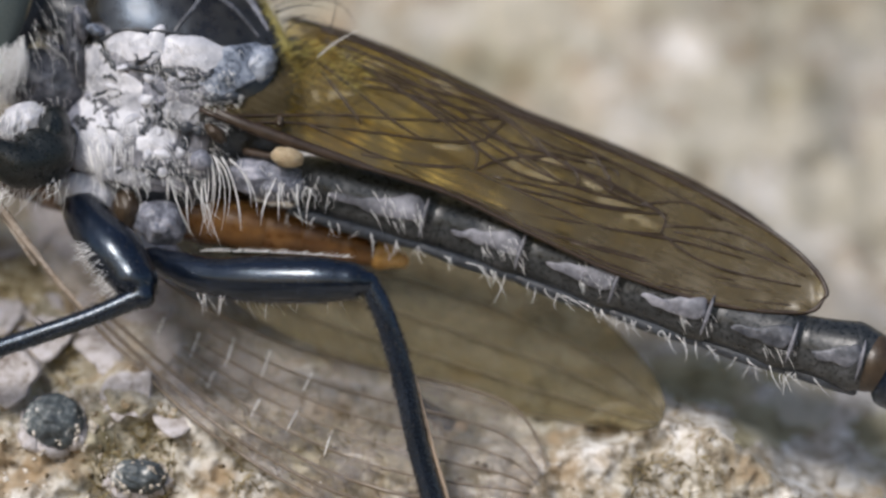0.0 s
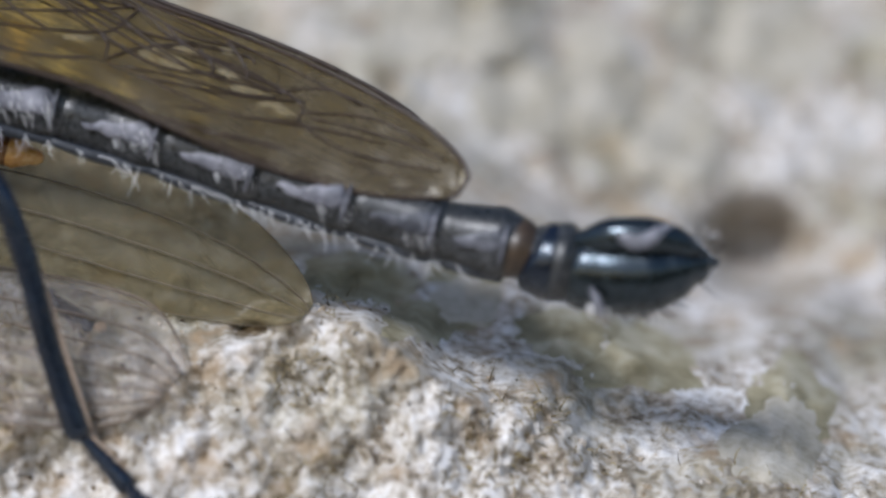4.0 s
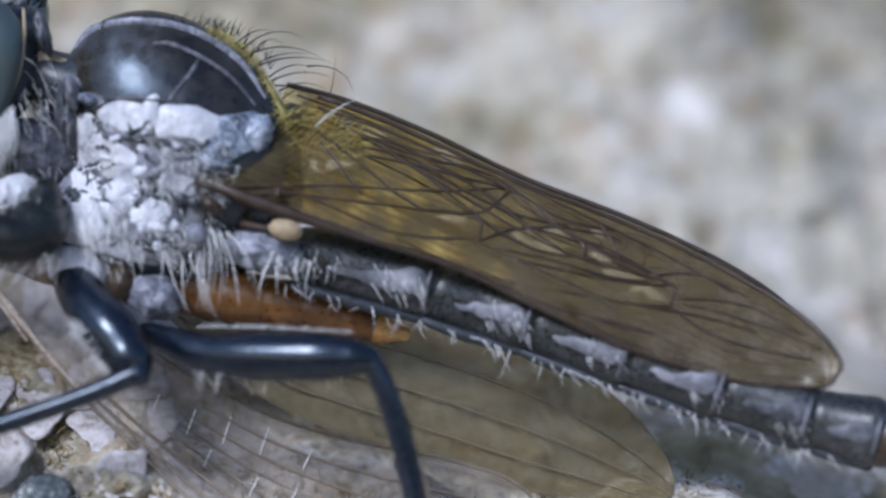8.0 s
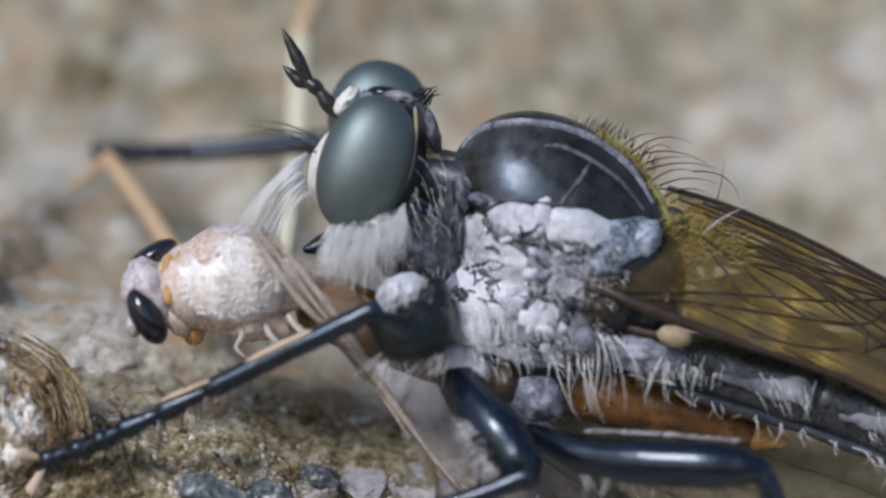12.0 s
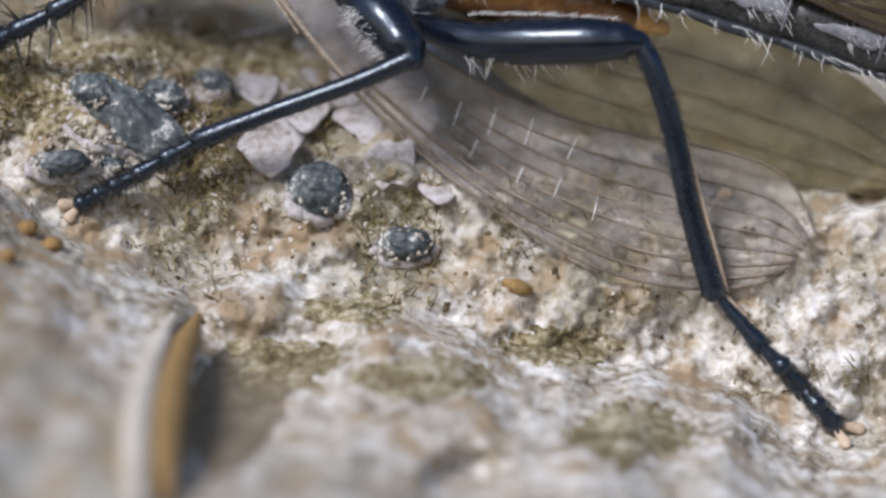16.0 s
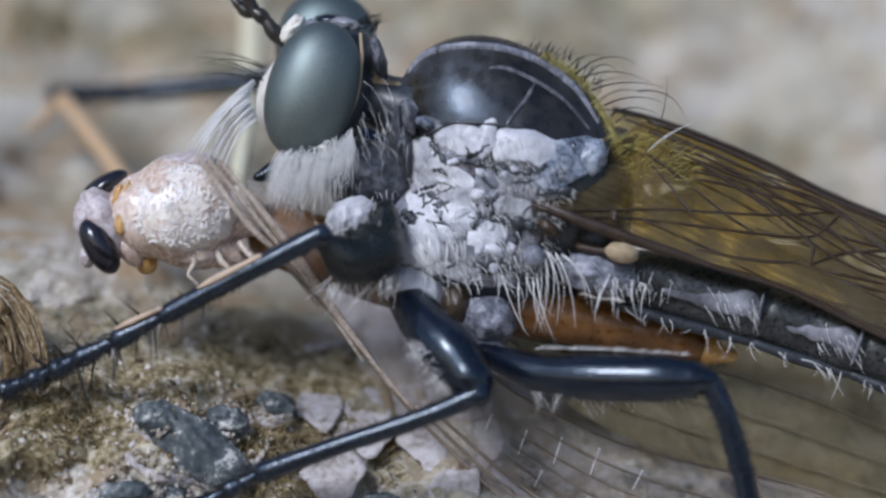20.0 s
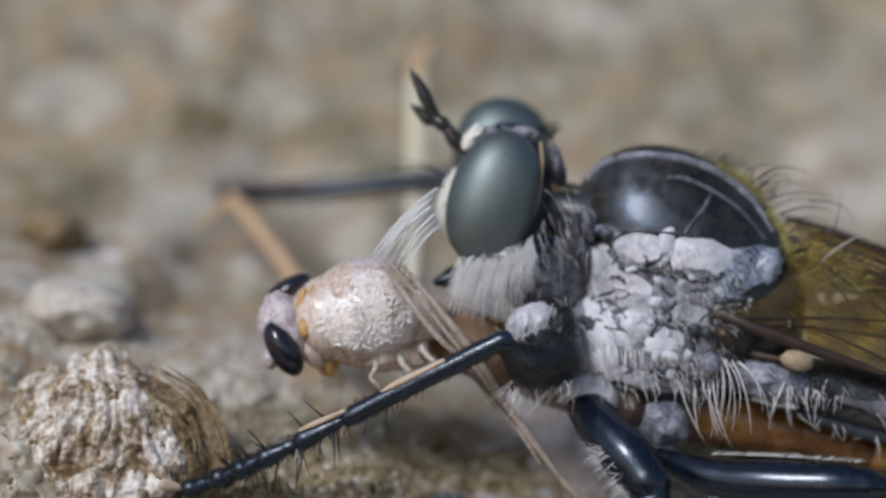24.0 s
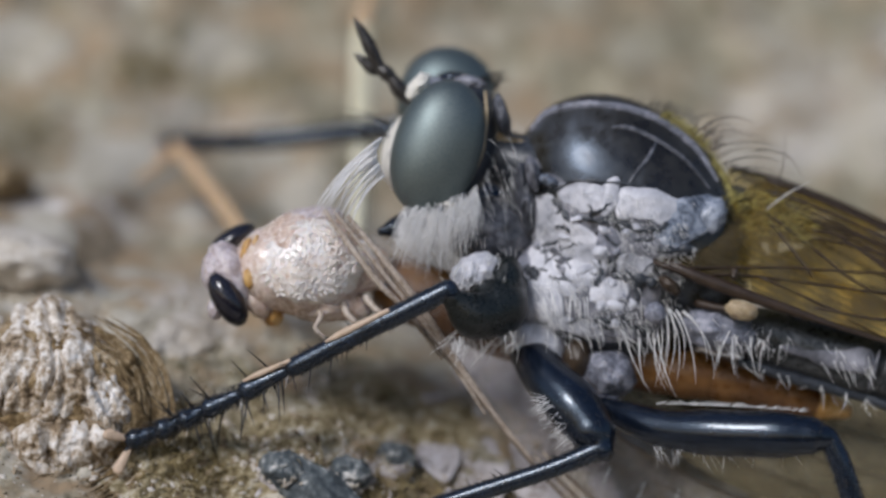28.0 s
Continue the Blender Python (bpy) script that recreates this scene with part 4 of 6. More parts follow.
    bristle("back_bristle", P(540, 110, 1.4), P(625, 160, 1.2), Vector((R(14), 0, R(16))), 1.5, 7, DARK_HAIR, fly)
    for n in range(5):
        bristle("pale_bristle", P(556 + 4 * n, 222 - 3 * n, 0.7), P(600 + 9 * n, 186 - 4 * n, 0.6), Vector((0, 0, R(3))), 0.9, 5, WHITE_HAIR, fly)
    tagged(part("back_down", s, DARK_HAIR, fly, "short black hair on the back"), kind="stuff")


def smooth_line(pts, n):
    """n points along a smooth curve through the given (u, v) pairs."""
    out, m = [], len(pts) - 1
    for k in range(n):
        x = m * k / (n - 1)
        i = min(int(x), m - 1)
        t = x - i
        p = [pts[min(max(i + d, 0), m)] for d in (-1, 0, 1, 2)]
        out.append(tuple(0.5 * (2 * p[1][c] + (p[2][c] - p[0][c]) * t + (2 * p[0][c] - 5 * p[1][c] + 4 * p[2][c] - p[3][c]) * t * t + (3 * p[1][c] - p[0][c] - 3 * p[2][c] + p[3][c]) * t**3) for c in (0, 1)))
    return out


def wing_sheet(low, high, depth, across=22, along=60, ripple=0.03):
    """A skin between two edges; depth(s, q): mm at s along and q across."""
    a, b = smooth_line(low, along), smooth_line(high, along)
    rows = []
    for i in range(along):
        row = []
        for j in range(across):
            q = j / (across - 1)
            u, v = a[i][0] + (b[i][0] - a[i][0]) * q, a[i][1] + (b[i][1] - a[i][1]) * q
            y = depth(i / (along - 1), q) + ripple * float(value_noise(u / 30, v / 22, 2.0))
            row.append(P(u, v, y))
        rows.append(row)
    return Shape().sheet(rows, 0.000008)


def veins(name, lines, depth_at, material, parent, r=3.0):
    for line in lines:
        pts = smooth_line(line, 3 * len(line))
        part(name, Shape().tube([P(u, v, depth_at(u, v)) for u, v in pts], [r] * (len(pts) - 2) + [r * 0.8, r * 0.6], 6, 1, caps=False), material, parent)


WING_LOW = ((345, 318), (480, 372), (650, 425), (800, 472), (950, 545), (1100, 614), (1250, 664), (1350, 683), (1420, 688), (1462, 684), (1482, 662))
WING_HIGH = ((350, 300), (470, 235), (560, 165), (700, 218), (900, 312), (1060, 375), (1210, 440), (1330, 504), (1412, 556), (1466, 608), (1487, 648))
FAR_LOW = ((430, 300), (600, 330), (760, 400), (960, 500), (1150, 590), (1300, 640), (1400, 660), (1470, 668))
FAR_HIGH = ((500, 140), (610, 170), (760, 230), (930, 312), (1100, 378), (1250, 446), (1380, 525), (1480, 625))


def wing_depth(u, v):
    """mm: the wing lies along the side and climbs over the back."""
    lo = np.interp(u, [p[0] for p in WING_LOW], [p[1] for p in WING_LOW])
    return 0.12 + 1.0 * max(0.0, (lo - v) / 200) ** 1.2 + 0.35 * max(0, (u - 1000) / 480)


def build_wings():
    near = part("wing", wing_sheet(WING_LOW, WING_HIGH, lambda s, q: 0, 24, 70), WING, fly, "smoky amber brown folded wing with dark veins")
    for vert in near.data.vertices:
        p = vert.co + BASES[near]
        vert.co.y += wing_depth(p.x * 1000 / K + 784, 441 - p.z * 1000 / K) * 0.001
    at = lambda u, v: wing_depth(u, v) - 0.01
    veins("wing_edge", (WING_LOW[:], WING_HIGH[2:] + WING_LOW[-1:]), at, VEIN, near, 4.6)
    veins("vein", (
        ((360, 330), (500, 329), (600, 328), (700, 334), (800, 337), (900, 331)),
        ((420, 345), (500, 342), (600, 352), (680, 362), (760, 372), (850, 377), (880, 358), (905, 336)),
        ((590, 205), (680, 262), (760, 315), (838, 376), (900, 420), (960, 446), (1060, 462)),
        ((555, 225), (640, 290), (700, 340), (752, 372)),
        ((600, 208), (700, 250), (790, 300), (870, 350), (930, 400), (1000, 446)),
        ((560, 185), (700, 235), (800, 285), (905, 336), (960, 385), (1020, 420), (1100, 452), (1200, 512)),
        ((680, 262), (780, 322), (860, 372), (950, 424), (1040, 462), (1150, 492)),
        ((838, 432), (900, 408), (980, 402), (1040, 410), (1100, 426), (1110, 440)),
        ((640, 400), (700, 412), (760, 420), (832, 426), (900, 455), (1000, 480), (1100, 500), (1190, 508)),
        ((700, 420), (800, 470), (900, 516), (1000, 550), (1100, 575), (1200, 602), (1320, 630)),
        ((840, 380), (852, 400), (846, 430)), ((1010, 408), (1036, 440), (1030, 462)), ((1155, 488), (1195, 515), (1185, 545)),
        ((1190, 530), (1270, 534), (1340, 550), (1420, 595)), ((1188, 545), (1250, 590), (1330, 618), (1440, 640)), ((1150, 490), (1240, 488), (1330, 530)),
        ((640, 258), (720, 275), (780, 310), (850, 352), (930, 384), (1010, 400)), ((620, 225), (700, 260), (780, 284), (870, 308), (950, 362), (1010, 392), (1090, 408)), ((600, 196), (680, 226), (760, 262), (850, 292), (930, 330), (1060, 392), (1180, 452), (1300, 520)), ((540, 345), (620, 380), (700, 412), (790, 424), (830, 420)), ((950, 362), (990, 404), (1040, 432), (1100, 470), (1160, 496)), ((1060, 392), (1092, 440), (1096, 470)), ((880, 440), (980, 462), (1080, 492), (1150, 500)), ((900, 500), (1020, 522), (1130, 542), (1230, 560), (1340, 590)), ((1210, 540), (1290, 560), (1380, 590), (1450, 622)), ((1020, 560), (1160, 596), (1300, 636), (1420, 656)),
        ((900, 455), (1000, 500), (1090, 535), (1188, 545)), ((480, 372), (640, 418), (800, 465), (950, 535), (1100, 604), (1260, 655), (1440, 676)),
        ((640, 270), (740, 292), (840, 318), (900, 332)), ((930, 400), (1000, 420), (1060, 440), (1160, 490)), ((560, 240), (600, 290), (640, 345))), at, VEIN, near, 2.5)
    # reflections on single cells, put in as cream patches before the membrane
    for poly in (((900, 411), (946, 404), (986, 431), (1015, 451), (975, 449), (920, 426)), ((956, 406), (1001, 404), (1026, 426), (986, 421)), ((1036, 446), (1061, 446), (1096, 464), (1061, 466)), ((1060, 479), (1091, 474), (1151, 499), (1105, 502)), ((1110, 507), (1151, 507), (1190, 537), (1140, 532)),
                 ((1041, 406), (1066, 406), (1081, 421), (1061, 426)), ((736, 254), (801, 265), (851, 290), (801, 290)), ((601, 214), (651, 219), (691, 239), (631, 244)), ((760, 380), (830, 383), (835, 395), (790, 390)), ((540, 279), (640, 284), (560, 309))):
        part("wing_cell", plate(poly, lambda u, v: wing_depth(u, v) - 0.006, 1.0, 0.004, 0.0, 3, 0.5), CELL_GLINT, near, "bright reflection on a wing cell, painted in cream")
    line_low, line_high = smooth_line(WING_LOW, 24), smooth_line(WING_HIGH, 24)
    fold = part("wing_fold", wing_sheet(line_low[3:22], [(a[0] + (b[0] - a[0]) * (0.38 - 0.006 * n), a[1] + (b[1] - a[1]) * (0.38 - 0.006 * n)) for n, (a, b) in enumerate(zip(line_low[3:22], line_high[3:22]))], lambda s, q: 0, 10, 50), WING, near, "darker doubled lower margin of the wing")
    for vert in fold.data.vertices:
        p = vert.co + BASES[fold]
        vert.co.y += (wing_depth(p.x * 1000 / K + 784, 441 - p.z * 1000 / K) - 0.03) * 0.001
    far = part("wing", wing_sheet(FAR_LOW, FAR_HIGH, lambda s, q: 1.75 + 0.5 * q - 0.35 * s, 16, 50), WING, fly, "smoky brown wing lying beneath the other")
    veins("wing_edge", (FAR_HIGH,), lambda u, v: 2.2 - 0.00025 * (u - 500), VEIN, far, 5.0)
    veins("vein", (((640, 235), (740, 262), (850, 300), (960, 350), (1060, 400), (1160, 440)), ((700, 250), (800, 300), (880, 352), (960, 410), (1060, 450), (1180, 500)), ((880, 318), (940, 372), (1040, 402), (1130, 415), (1230, 450)), ((760, 360), (880, 400), (1000, 420), (1130, 470), (1220, 480)), ((1000, 440), (1100, 472), (1200, 520), (1320, 560)), ((1130, 415), (1150, 450), (1140, 480)), ((1040, 402), (1070, 430), (1060, 455))),
          lambda u, v: 1.85, VEIN, far, 2.6)
    veins("vein", (((520, 160), (640, 205), (760, 260), (880, 320)), ((560, 200), (700, 270), (850, 350), (1000, 430)), ((600, 250), (760, 330), (900, 420), (1100, 520)), ((980, 360), (1120, 430), (1250, 500), (1380, 570))),
          lambda u, v: 1.9, VEIN, far, 2.6)


def build_abdomen():
    axis = ((560, 455), (700, 487), (762, 513), (850, 540), (938, 571), (1020, 602), (1108, 634), (1190, 664), (1275, 692), (1350, 718), (1428, 741), (1490, 756), (1550, 768))
    joints = ((520, 445, 62), (760, 511, 62), (937, 570, 61), (1108, 633, 60), (1275, 691, 59), (1428, 740, 60), (1552, 772, 66))
    for n, ((u0, v0, r0), (u1, v1, r1)) in enumerate(zip(joints, joints[1:])):
        pts, rr = [], []
        for k in range(9):
            t = k / 8
            pts.append(P(u0 + (u1 - u0) * t, v0 + (v1 - v0) * t, 0.95 - 0.04 * n))
            r = r0 + (r1 - r0) * t
            rr.append(r * (0.87 + 0.19 * t * t - (0.10 if k == 8 else 0)) - (8 if k == 0 else 0))
        seg = part("abdomen_segment", Shape().tube(pts, rr, 28, 2, 0.95), ABDO, fly, "grey black abdominal ring")
        L = math.hypot(u1 - u0, v1 - v0)
        du, dv = (u1 - u0) / L, (v1 - v0) / L
        ang = math.degrees(math.atan2(dv, du))
        # silvery flank and pale hind corner
        yc = 0.95 - 0.04 * n

        def wall(u, v):
            d = (-(u - u0) * dv + (v - v0) * du) / 64
            return yc - 0.6 * math.sqrt(max(0.05, 1 - d * d))
        wedge = [(0.22, 8), (0.40, 3), (0.64, -8), (0.86, -28), (0.95, -26), (0.985, -4), (0.94, 20), (0.68, 22), (0.42, 20), (0.24, 15)]
        poly = [(u0 + (u1 - u0) * s_ - dv * d, v0 + (v1 - v0) * s_ + du * d) for s_, d in wedge]
        part("flank_spot", plate(poly, wall, 1.0, 0.02, 0.02, 8, 0.2), FLANK if n < 4 else PALE_DARK, seg, "silvery dusted flank spot")
        rim = [P(u1 - du * 5 - dv * d, v1 - dv * 5 + du * d, wall(u1 - dv * d, v1 + du * d) - 0.02) for d in (-34, -20, -4, 12, 28, 42)]
        part("ring_edge", Shape().tube(rim, (1, 3, 4, 4, 3, 1), 8, 4), FLANK, seg, "pale hind edge")
        part("belly_edge", Shape().tube([P(u0 + du * 8 - dv * (r0 - 4), v0 + dv * 8 + du * (r0 - 4), 0.75), P((u0 + u1) / 2 - dv * (r0 - 2), (v0 + v1) / 2 + du * (r0 - 2), 0.72), P(u1 - dv * (r1 - 4), v1 + du * (r1 - 4), 0.75)], (9, 12, 9), 8), SUTURE, seg)
    part("abdomen_ring", Shape().tube([P(1552, 772, 0.7), P(1570, 780, 0.7), P(1596, 792, 0.7)], (52, 57, 48), 24, 3), BAND, fly, "amber brown ring near the tail")
    part("abdomen_ring", Shape().tube([P(1590, 790, 0.7), P(1606, 798, 0.7), P(1628, 804, 0.7), P(1641, 807, 0.7)], (46, 66, 71, 66), 24, 4), CHITIN, fly, "glossy black ring near the tail")
    part("abdomen_ring", Shape().tube([P(1640, 806, 0.7), P(1648, 808, 0.7), P(1656, 811, 0.7)], (72, 74, 70), 24, 2), ABDO, fly, "grey rim before the tail capsule")
    tail = part("tail_capsule", Shape().tube([P(1656, 814, 0.7), P(1690, 822, 0.68), P(1750, 830, 0.66), P(1800, 830, 0.66), P(1850, 822, 0.66), P(1895, 816, 0.68), P(1922, 814, 0.7)], (56, 70, 73, 72, 58, 34, 10), 28, 5), TAIL, fly, "glossy black tail capsule")
    part("tail_clasper", Shape().tube([P(1680, 772, 0.35), P(1740, 764, 0.15), P(1800, 766, 0.15), P(1850, 776, 0.25), P(1905, 800, 0.4)], (18, 33, 34, 28, 8), 16), TAIL, tail, "upper black clasper")
    part("tail_clasper", Shape().tube([P(1712, 758, 0.0), P(1750, 764, -0.12), P(1784, 776, -0.14), P(1815, 764, -0.1), P(1838, 750, 0.0)], (5, 12, 16, 14, 6), 12, flat=0.5), FLANK, tail, "dusty grey clasper")
    part("tail_hook", Shape().tube([P(1700, 858, -0.02), P(1710, 880, -0.08), P(1716, 902, -0.05)], (7, 9, 4), 10), FLANK, tail, "pale tail hook")
    s = Shape()
    for n in range(26):
        u = rng.uniform(1740, 1900)
        a = P(u, 890 - 0.0016 * (u - 1740) ** 2, rng.uniform(0.3, 0.9))
        s.hair(a, a + Vector((R(rng.uniform(15, 45)), -0.0001, -R(rng.uniform(12, 34)))), Vector((0, 0, -R(4))), 1.5, 4)
    for n in range(26):
        a = P(rng.uniform(1840, 1925), rng.uniform(765, 810), rng.uniform(0.1, 0.5))
        s.hair(a, a + Vector((R(rng.uniform(8, 26)), -0.0001, R(rng.uniform(-14, 10)))), Vector((0, 0, R(4))), 1.3, 4)
    part("tail_bristles", s, DARK_HAIR, tail)
    s = Shape()
    for n in range(12):
        a = P(rng.uniform(1690, 1725), rng.uniform(875, 890), 0.3)
        s.hair(a, a + Vector((R(rng.uniform(0, 18)), 0, -R(rng.uniform(12, 34)))), Vector((0, 0, 0)), 1.8, 4)
    for n in range(12):
        a = P(rng.uniform(1840, 1915), rng.uniform(745, 800), rng.uniform(0.1, 0.5))
        s.hair(a, a + Vector((R(rng.uniform(6, 30)), -0.0001, R(rng.uniform(-8, 16)))), Vector((0, 0, R(4))), 1.2, 4)
    part("tail_down", s, WHITE_HAIR, tail)
    for n in range(80):
        x = rng.uniform(0, 5.6)
        i = int(x)
        (u0, v0, r0), (u1, v1, r1) = joints[i], joints[i + 1]
        t = x - i
        a = P(u0 + (u1 - u0) * t - 0.33 * r0, v0 + (v1 - v0) * t + 0.9 * r0, rng.uniform(0.35, 0.9))
        length = rng.uniform(14, 46) * (1.2 if t > 0.6 else 0.8)
        bristle("belly_bristle", a, a + Vector((R(rng.gauss(8, 14)), -0.0002, -R(length))), Vector((R(rng.uniform(-8, 10)), 0, 0)), 1.1, 5, WHITE_HAIR, fly)
    s = Shape()
    for n in range(120):
        x = rng.uniform(0, 4.9)
        i = int(x)
        (u0, v0, r0), (u1, v1, r1) = joints[i], joints[i + 1]
        t = rng.uniform(0.55, 1.0)
        a = P(u0 + (u1 - u0) * t, v0 + (v1 - v0) * t + rng.uniform(-18, 30), 0.36)
        s.hair(a, a + Vector((R(rng.uniform(0, 16)), -0.00015, -R(rng.uniform(14, 34)))), Vector((0, 0, 0)), 0.8, 4)
    tagged(part("flank_down", s, WHITE_HAIR, fly, "short pale hair on the flanks"), kind="stuff")


def spines(pts, count, length, material, parent, down=True, r=2.2):
    """Stiff bristles along a limb, each a part."""
    m = len(pts) - 1
    for n in range(count):
        x = rng.uniform(0, m - 1e-6)
        i = int(x)
        p = pts[i].lerp(pts[i + 1], x - i)
        way = (pts[i + 1] - pts[i]).normalized()
        side = Vector((-way.z, 0, way.x))
        if (side.z > 0) == down:
            side = -side
        k = rng.uniform(0.45, 1.0) * length
        bristle("spine", p, p + R(k) * (side * 0.9 + way * rng.uniform(0.1, 0.7) + Vector((0, rng.uniform(-0.5, 0.2), 0))), Vector((0, 0, 0)), r, 4, material, parent)


def fuzz(pts, radii, count, length, material, parent, r=0.9):
    """Short lying hair all over a limb."""
    s, m = Shape(), len(pts) - 1
    for n in range(count):
        x = rng.uniform(0, m - 1e-6)
        i = int(x)
        p = pts[i].lerp(pts[i + 1], x - i)
        way = (pts[i + 1] - pts[i]).normalized()
        side = way.cross(Vector((0, 1, 0))).normalized()
        an = rng.uniform(0, 2 * math.pi)
        out = math.cos(an) * side + math.sin(an) * way.cross(side)
        q = p + out * R(radii[i] + (radii[i + 1] - radii[i]) * (x - i)) * 0.97
        s.hair(q, q + R(length * rng.uniform(0.6, 1.2)) * (way * 0.9 + out * 0.45), Vector((0, 0, 0)), r, 2, 3)
    return tagged(part("leg_down", s, material, parent), kind="stuff")


def leg(label, joints, radii, tarsus, tarsus_r, claws, skin=CHITIN):
    """joints: lists of points of femur and tibia; tarsus: the five foot joints."""
    femur, tibia = joints
    tarsus = [clear_of_bark(p, tarsus_r) for p in tarsus]
    claws = [clear_of_bark(c, 5) for c in claws]
    top = part("femur", Shape().tube(femur, radii[0], 20, 6), skin, fly, label)
    part("knee", Shape().blob(femur[-1].lerp(tibia[0], 0.5), (radii[1][0] * 1.02, radii[1][0] * 1.0, R(radii[1][0]) * 1000), 0, 10, 16), CHITIN, top)
    low = part("tibia", Shape().tube(tibia, radii[1], 16, 6), SHIN, fly, "slim blue-black shin")
    foot = None
    for n in range(len(tarsus) - 1):
        a, b = tarsus[n], tarsus[n + 1]
        mid = a.lerp(b, 0.55)
        seg = part("tarsus", Shape().tube([a, mid, b], (tarsus_r * 0.5, tarsus_r * 0.85, tarsus_r * 1.2), 12, 3), SHIN, low)
        foot = seg
    fuzz(femur, radii[0], 260, 12, DARK_HAIR, top)
    fuzz(tibia, radii[1], 320, 13, DARK_HAIR, low)
    fuzz(tarsus, [tarsus_r] * len(tarsus), 420, 15, DARK_HAIR, low, 1.1)
    for c in claws:
        part("claw", Shape().tube([tarsus[-1], tarsus[-1].lerp(c, 0.6) + Vector((0, 0, R(5))), c], (6, 4, 1.2), 8, 3), CHITIN, low)
        part("foot_pad", Shape().tube([tarsus[-1].lerp(c, 0.25), tarsus[-1].lerp(c, 0.95) + Vector((R(6), -0.00005, R(4)))], (6, 11), 10, 1, 0.5), PAD, low, "orange sticky foot pad")
    return top, low


def build_legs():
    # fore leg
    part("coxa", Shape().blob(P(22, 340, 0.30), (46, 34, 0.42), -24, 24, 34, rough=0.18), DUST, fly, "white powdered hip")
    part("trochanter", Shape().blob(P(74, 366, 0.25), (34, 56, 0.5), 12, 20, 30, rough=0.1), THIGH, fly, "black front hip joint")
    fe = [P(84, 372, 0.4), P(62, 402, 0.05), P(20, 418, -0.3), P(-26, 386, -0.58)]
    ti = [P(-30, 372, -0.6), P(-120, 418, -0.5), P(-215, 466, -0.35), P(-311, 517, -0.2)]
    ta = [P(-311, 517, -0.2), P(-393, 559, -0.1), P(-462, 593, 0.0), P(-506, 614, 0.05), P(-547, 632, 0.1), P(-600, 652, 0.15)]
    top, low = leg("short stout black front thigh", (fe, ti), ((36, 55, 46, 19), (19, 19, 18, 18)), ta, 17, (P(-655, 646, 0.0), P(-636, 712, 0.1)), THIGH)
    spines(ti + ta[1:], 26, 40, DARK_HAIR, low)
    spines(ta[:5], 9, 92, DARK_HAIR, low, r=2.8)
    spines(ti[2:] + ta[1:4], 9, 84, DARK_HAIR, low, r=2.6)
    spines(ti[1:] + ta[1:5], 22, 44, DARK_HAIR, low, down=False)
    spines(ta[:5], 7, 80, DARK_HAIR, low, down=False, r=3.0)
    spines(ti[2:] + ta[1:5], 16, 34, WHITE_HAIR, low, r=1.6)
    spines(ta, 18, 34, DARK_HAIR, low)
    part("shin_edge", Shape().tube([P(-140, 412, -0.6), P(-215, 450, -0.5), P(-250, 468, -0.45)], (5, 7, 3), 8), PAD, low, "pale straw edge of the shin")
    part("shin_edge", Shape().tube([P(-318, 505, -0.3), P(-370, 528, -0.25), P(-400, 542, -0.2)], (4, 6, 3), 8), PAD, low)
    s = Shape()
    for n in range(70):
        a = P(rng.uniform(-20, 110), rng.uniform(440, 475), rng.uniform(-0.4, 0.5))
        s.hair(a, a + Vector((R(rng.uniform(-45, 12)), -0.0001, -R(rng.uniform(14, 48)))), Vector((0, 0, 0)), 0.9, 4)
    part("thigh_hair", s, WHITE_HAIR, top)
    s = Shape()
    for n in range(140):
        t = rng.uniform(-1, 1)
        a = P(22 + 42 * t, 340 - 18 * t + rng.uniform(-26, 22), rng.uniform(-0.12, 0.2))
        s.hair(a, a + Vector((R(rng.uniform(-16, 4)), -0.00012, -R(rng.uniform(6, 26)))), Vector((0, 0, 0)), 1.0, 3)
    part("hip_hair", s, WHITE_HAIR, fly, "white hair on the front hip")
    # middle leg
    part("coxa", Shape().blob(P(135, 478, 0.8), (60, 46, 0.5), 30, rough=0.15), SUTURE, fly, "grey middle hip").data.materials[0] = DUST
    part("coxa", Shape().blob(P(208, 500, 0.7), (28, 40, 0.4), 0, rough=0.1), BAND, fly, "brown hip joint")
    fe = [P(112, 478, 0.9), P(152, 532, 0.1), P(196, 580, -0.3), P(234, 630, -0.6), P(250, 660, -0.8)]
    ti = [P(250, 655, -0.8), P(150, 697, -0.75), P(0, 748, -0.55), P(-135, 797, -0.3)]
    ta = [P(-135, 797, -0.3), P(-195, 828, -0.25), P(-245, 856, -0.2), P(-290, 878, -0.15), P(-320, 892, -0.1), P(-350, 908, -0.05)]
    top, low = leg("stout blue-black middle thigh", (fe, ti), ((34, 44, 50, 42, 22), (20, 17, 17, 20)), ta, 15, (P(-392, 915, -0.1), P(-380, 940, 0.0)))
    spines(ta, 16, 50, DARK_HAIR, low)
    spines(ti + ta[1:], 18, 44, DARK_HAIR, low, down=False)
    s = Shape()
    for n in range(170):
        t = rng.random()
        a = P(146 + 74 * t, 562 + 86 * t, rng.uniform(-0.7, 0.1))
        s.hair(a, a + Vector((-R(rng.uniform(14, 44)), -0.0001, -R(rng.uniform(-14, 34)))), Vector((0, 0, 0)), 0.9, 4)
    part("thigh_hair", s, WHITE_HAIR, top)
    # hind leg
    part("coxa", Shape().blob(P(270, 525, 0.6), (48, 40, 0.45), 30, rough=0.3, scale=3), PALE, fly, "bluish grey hind hip")
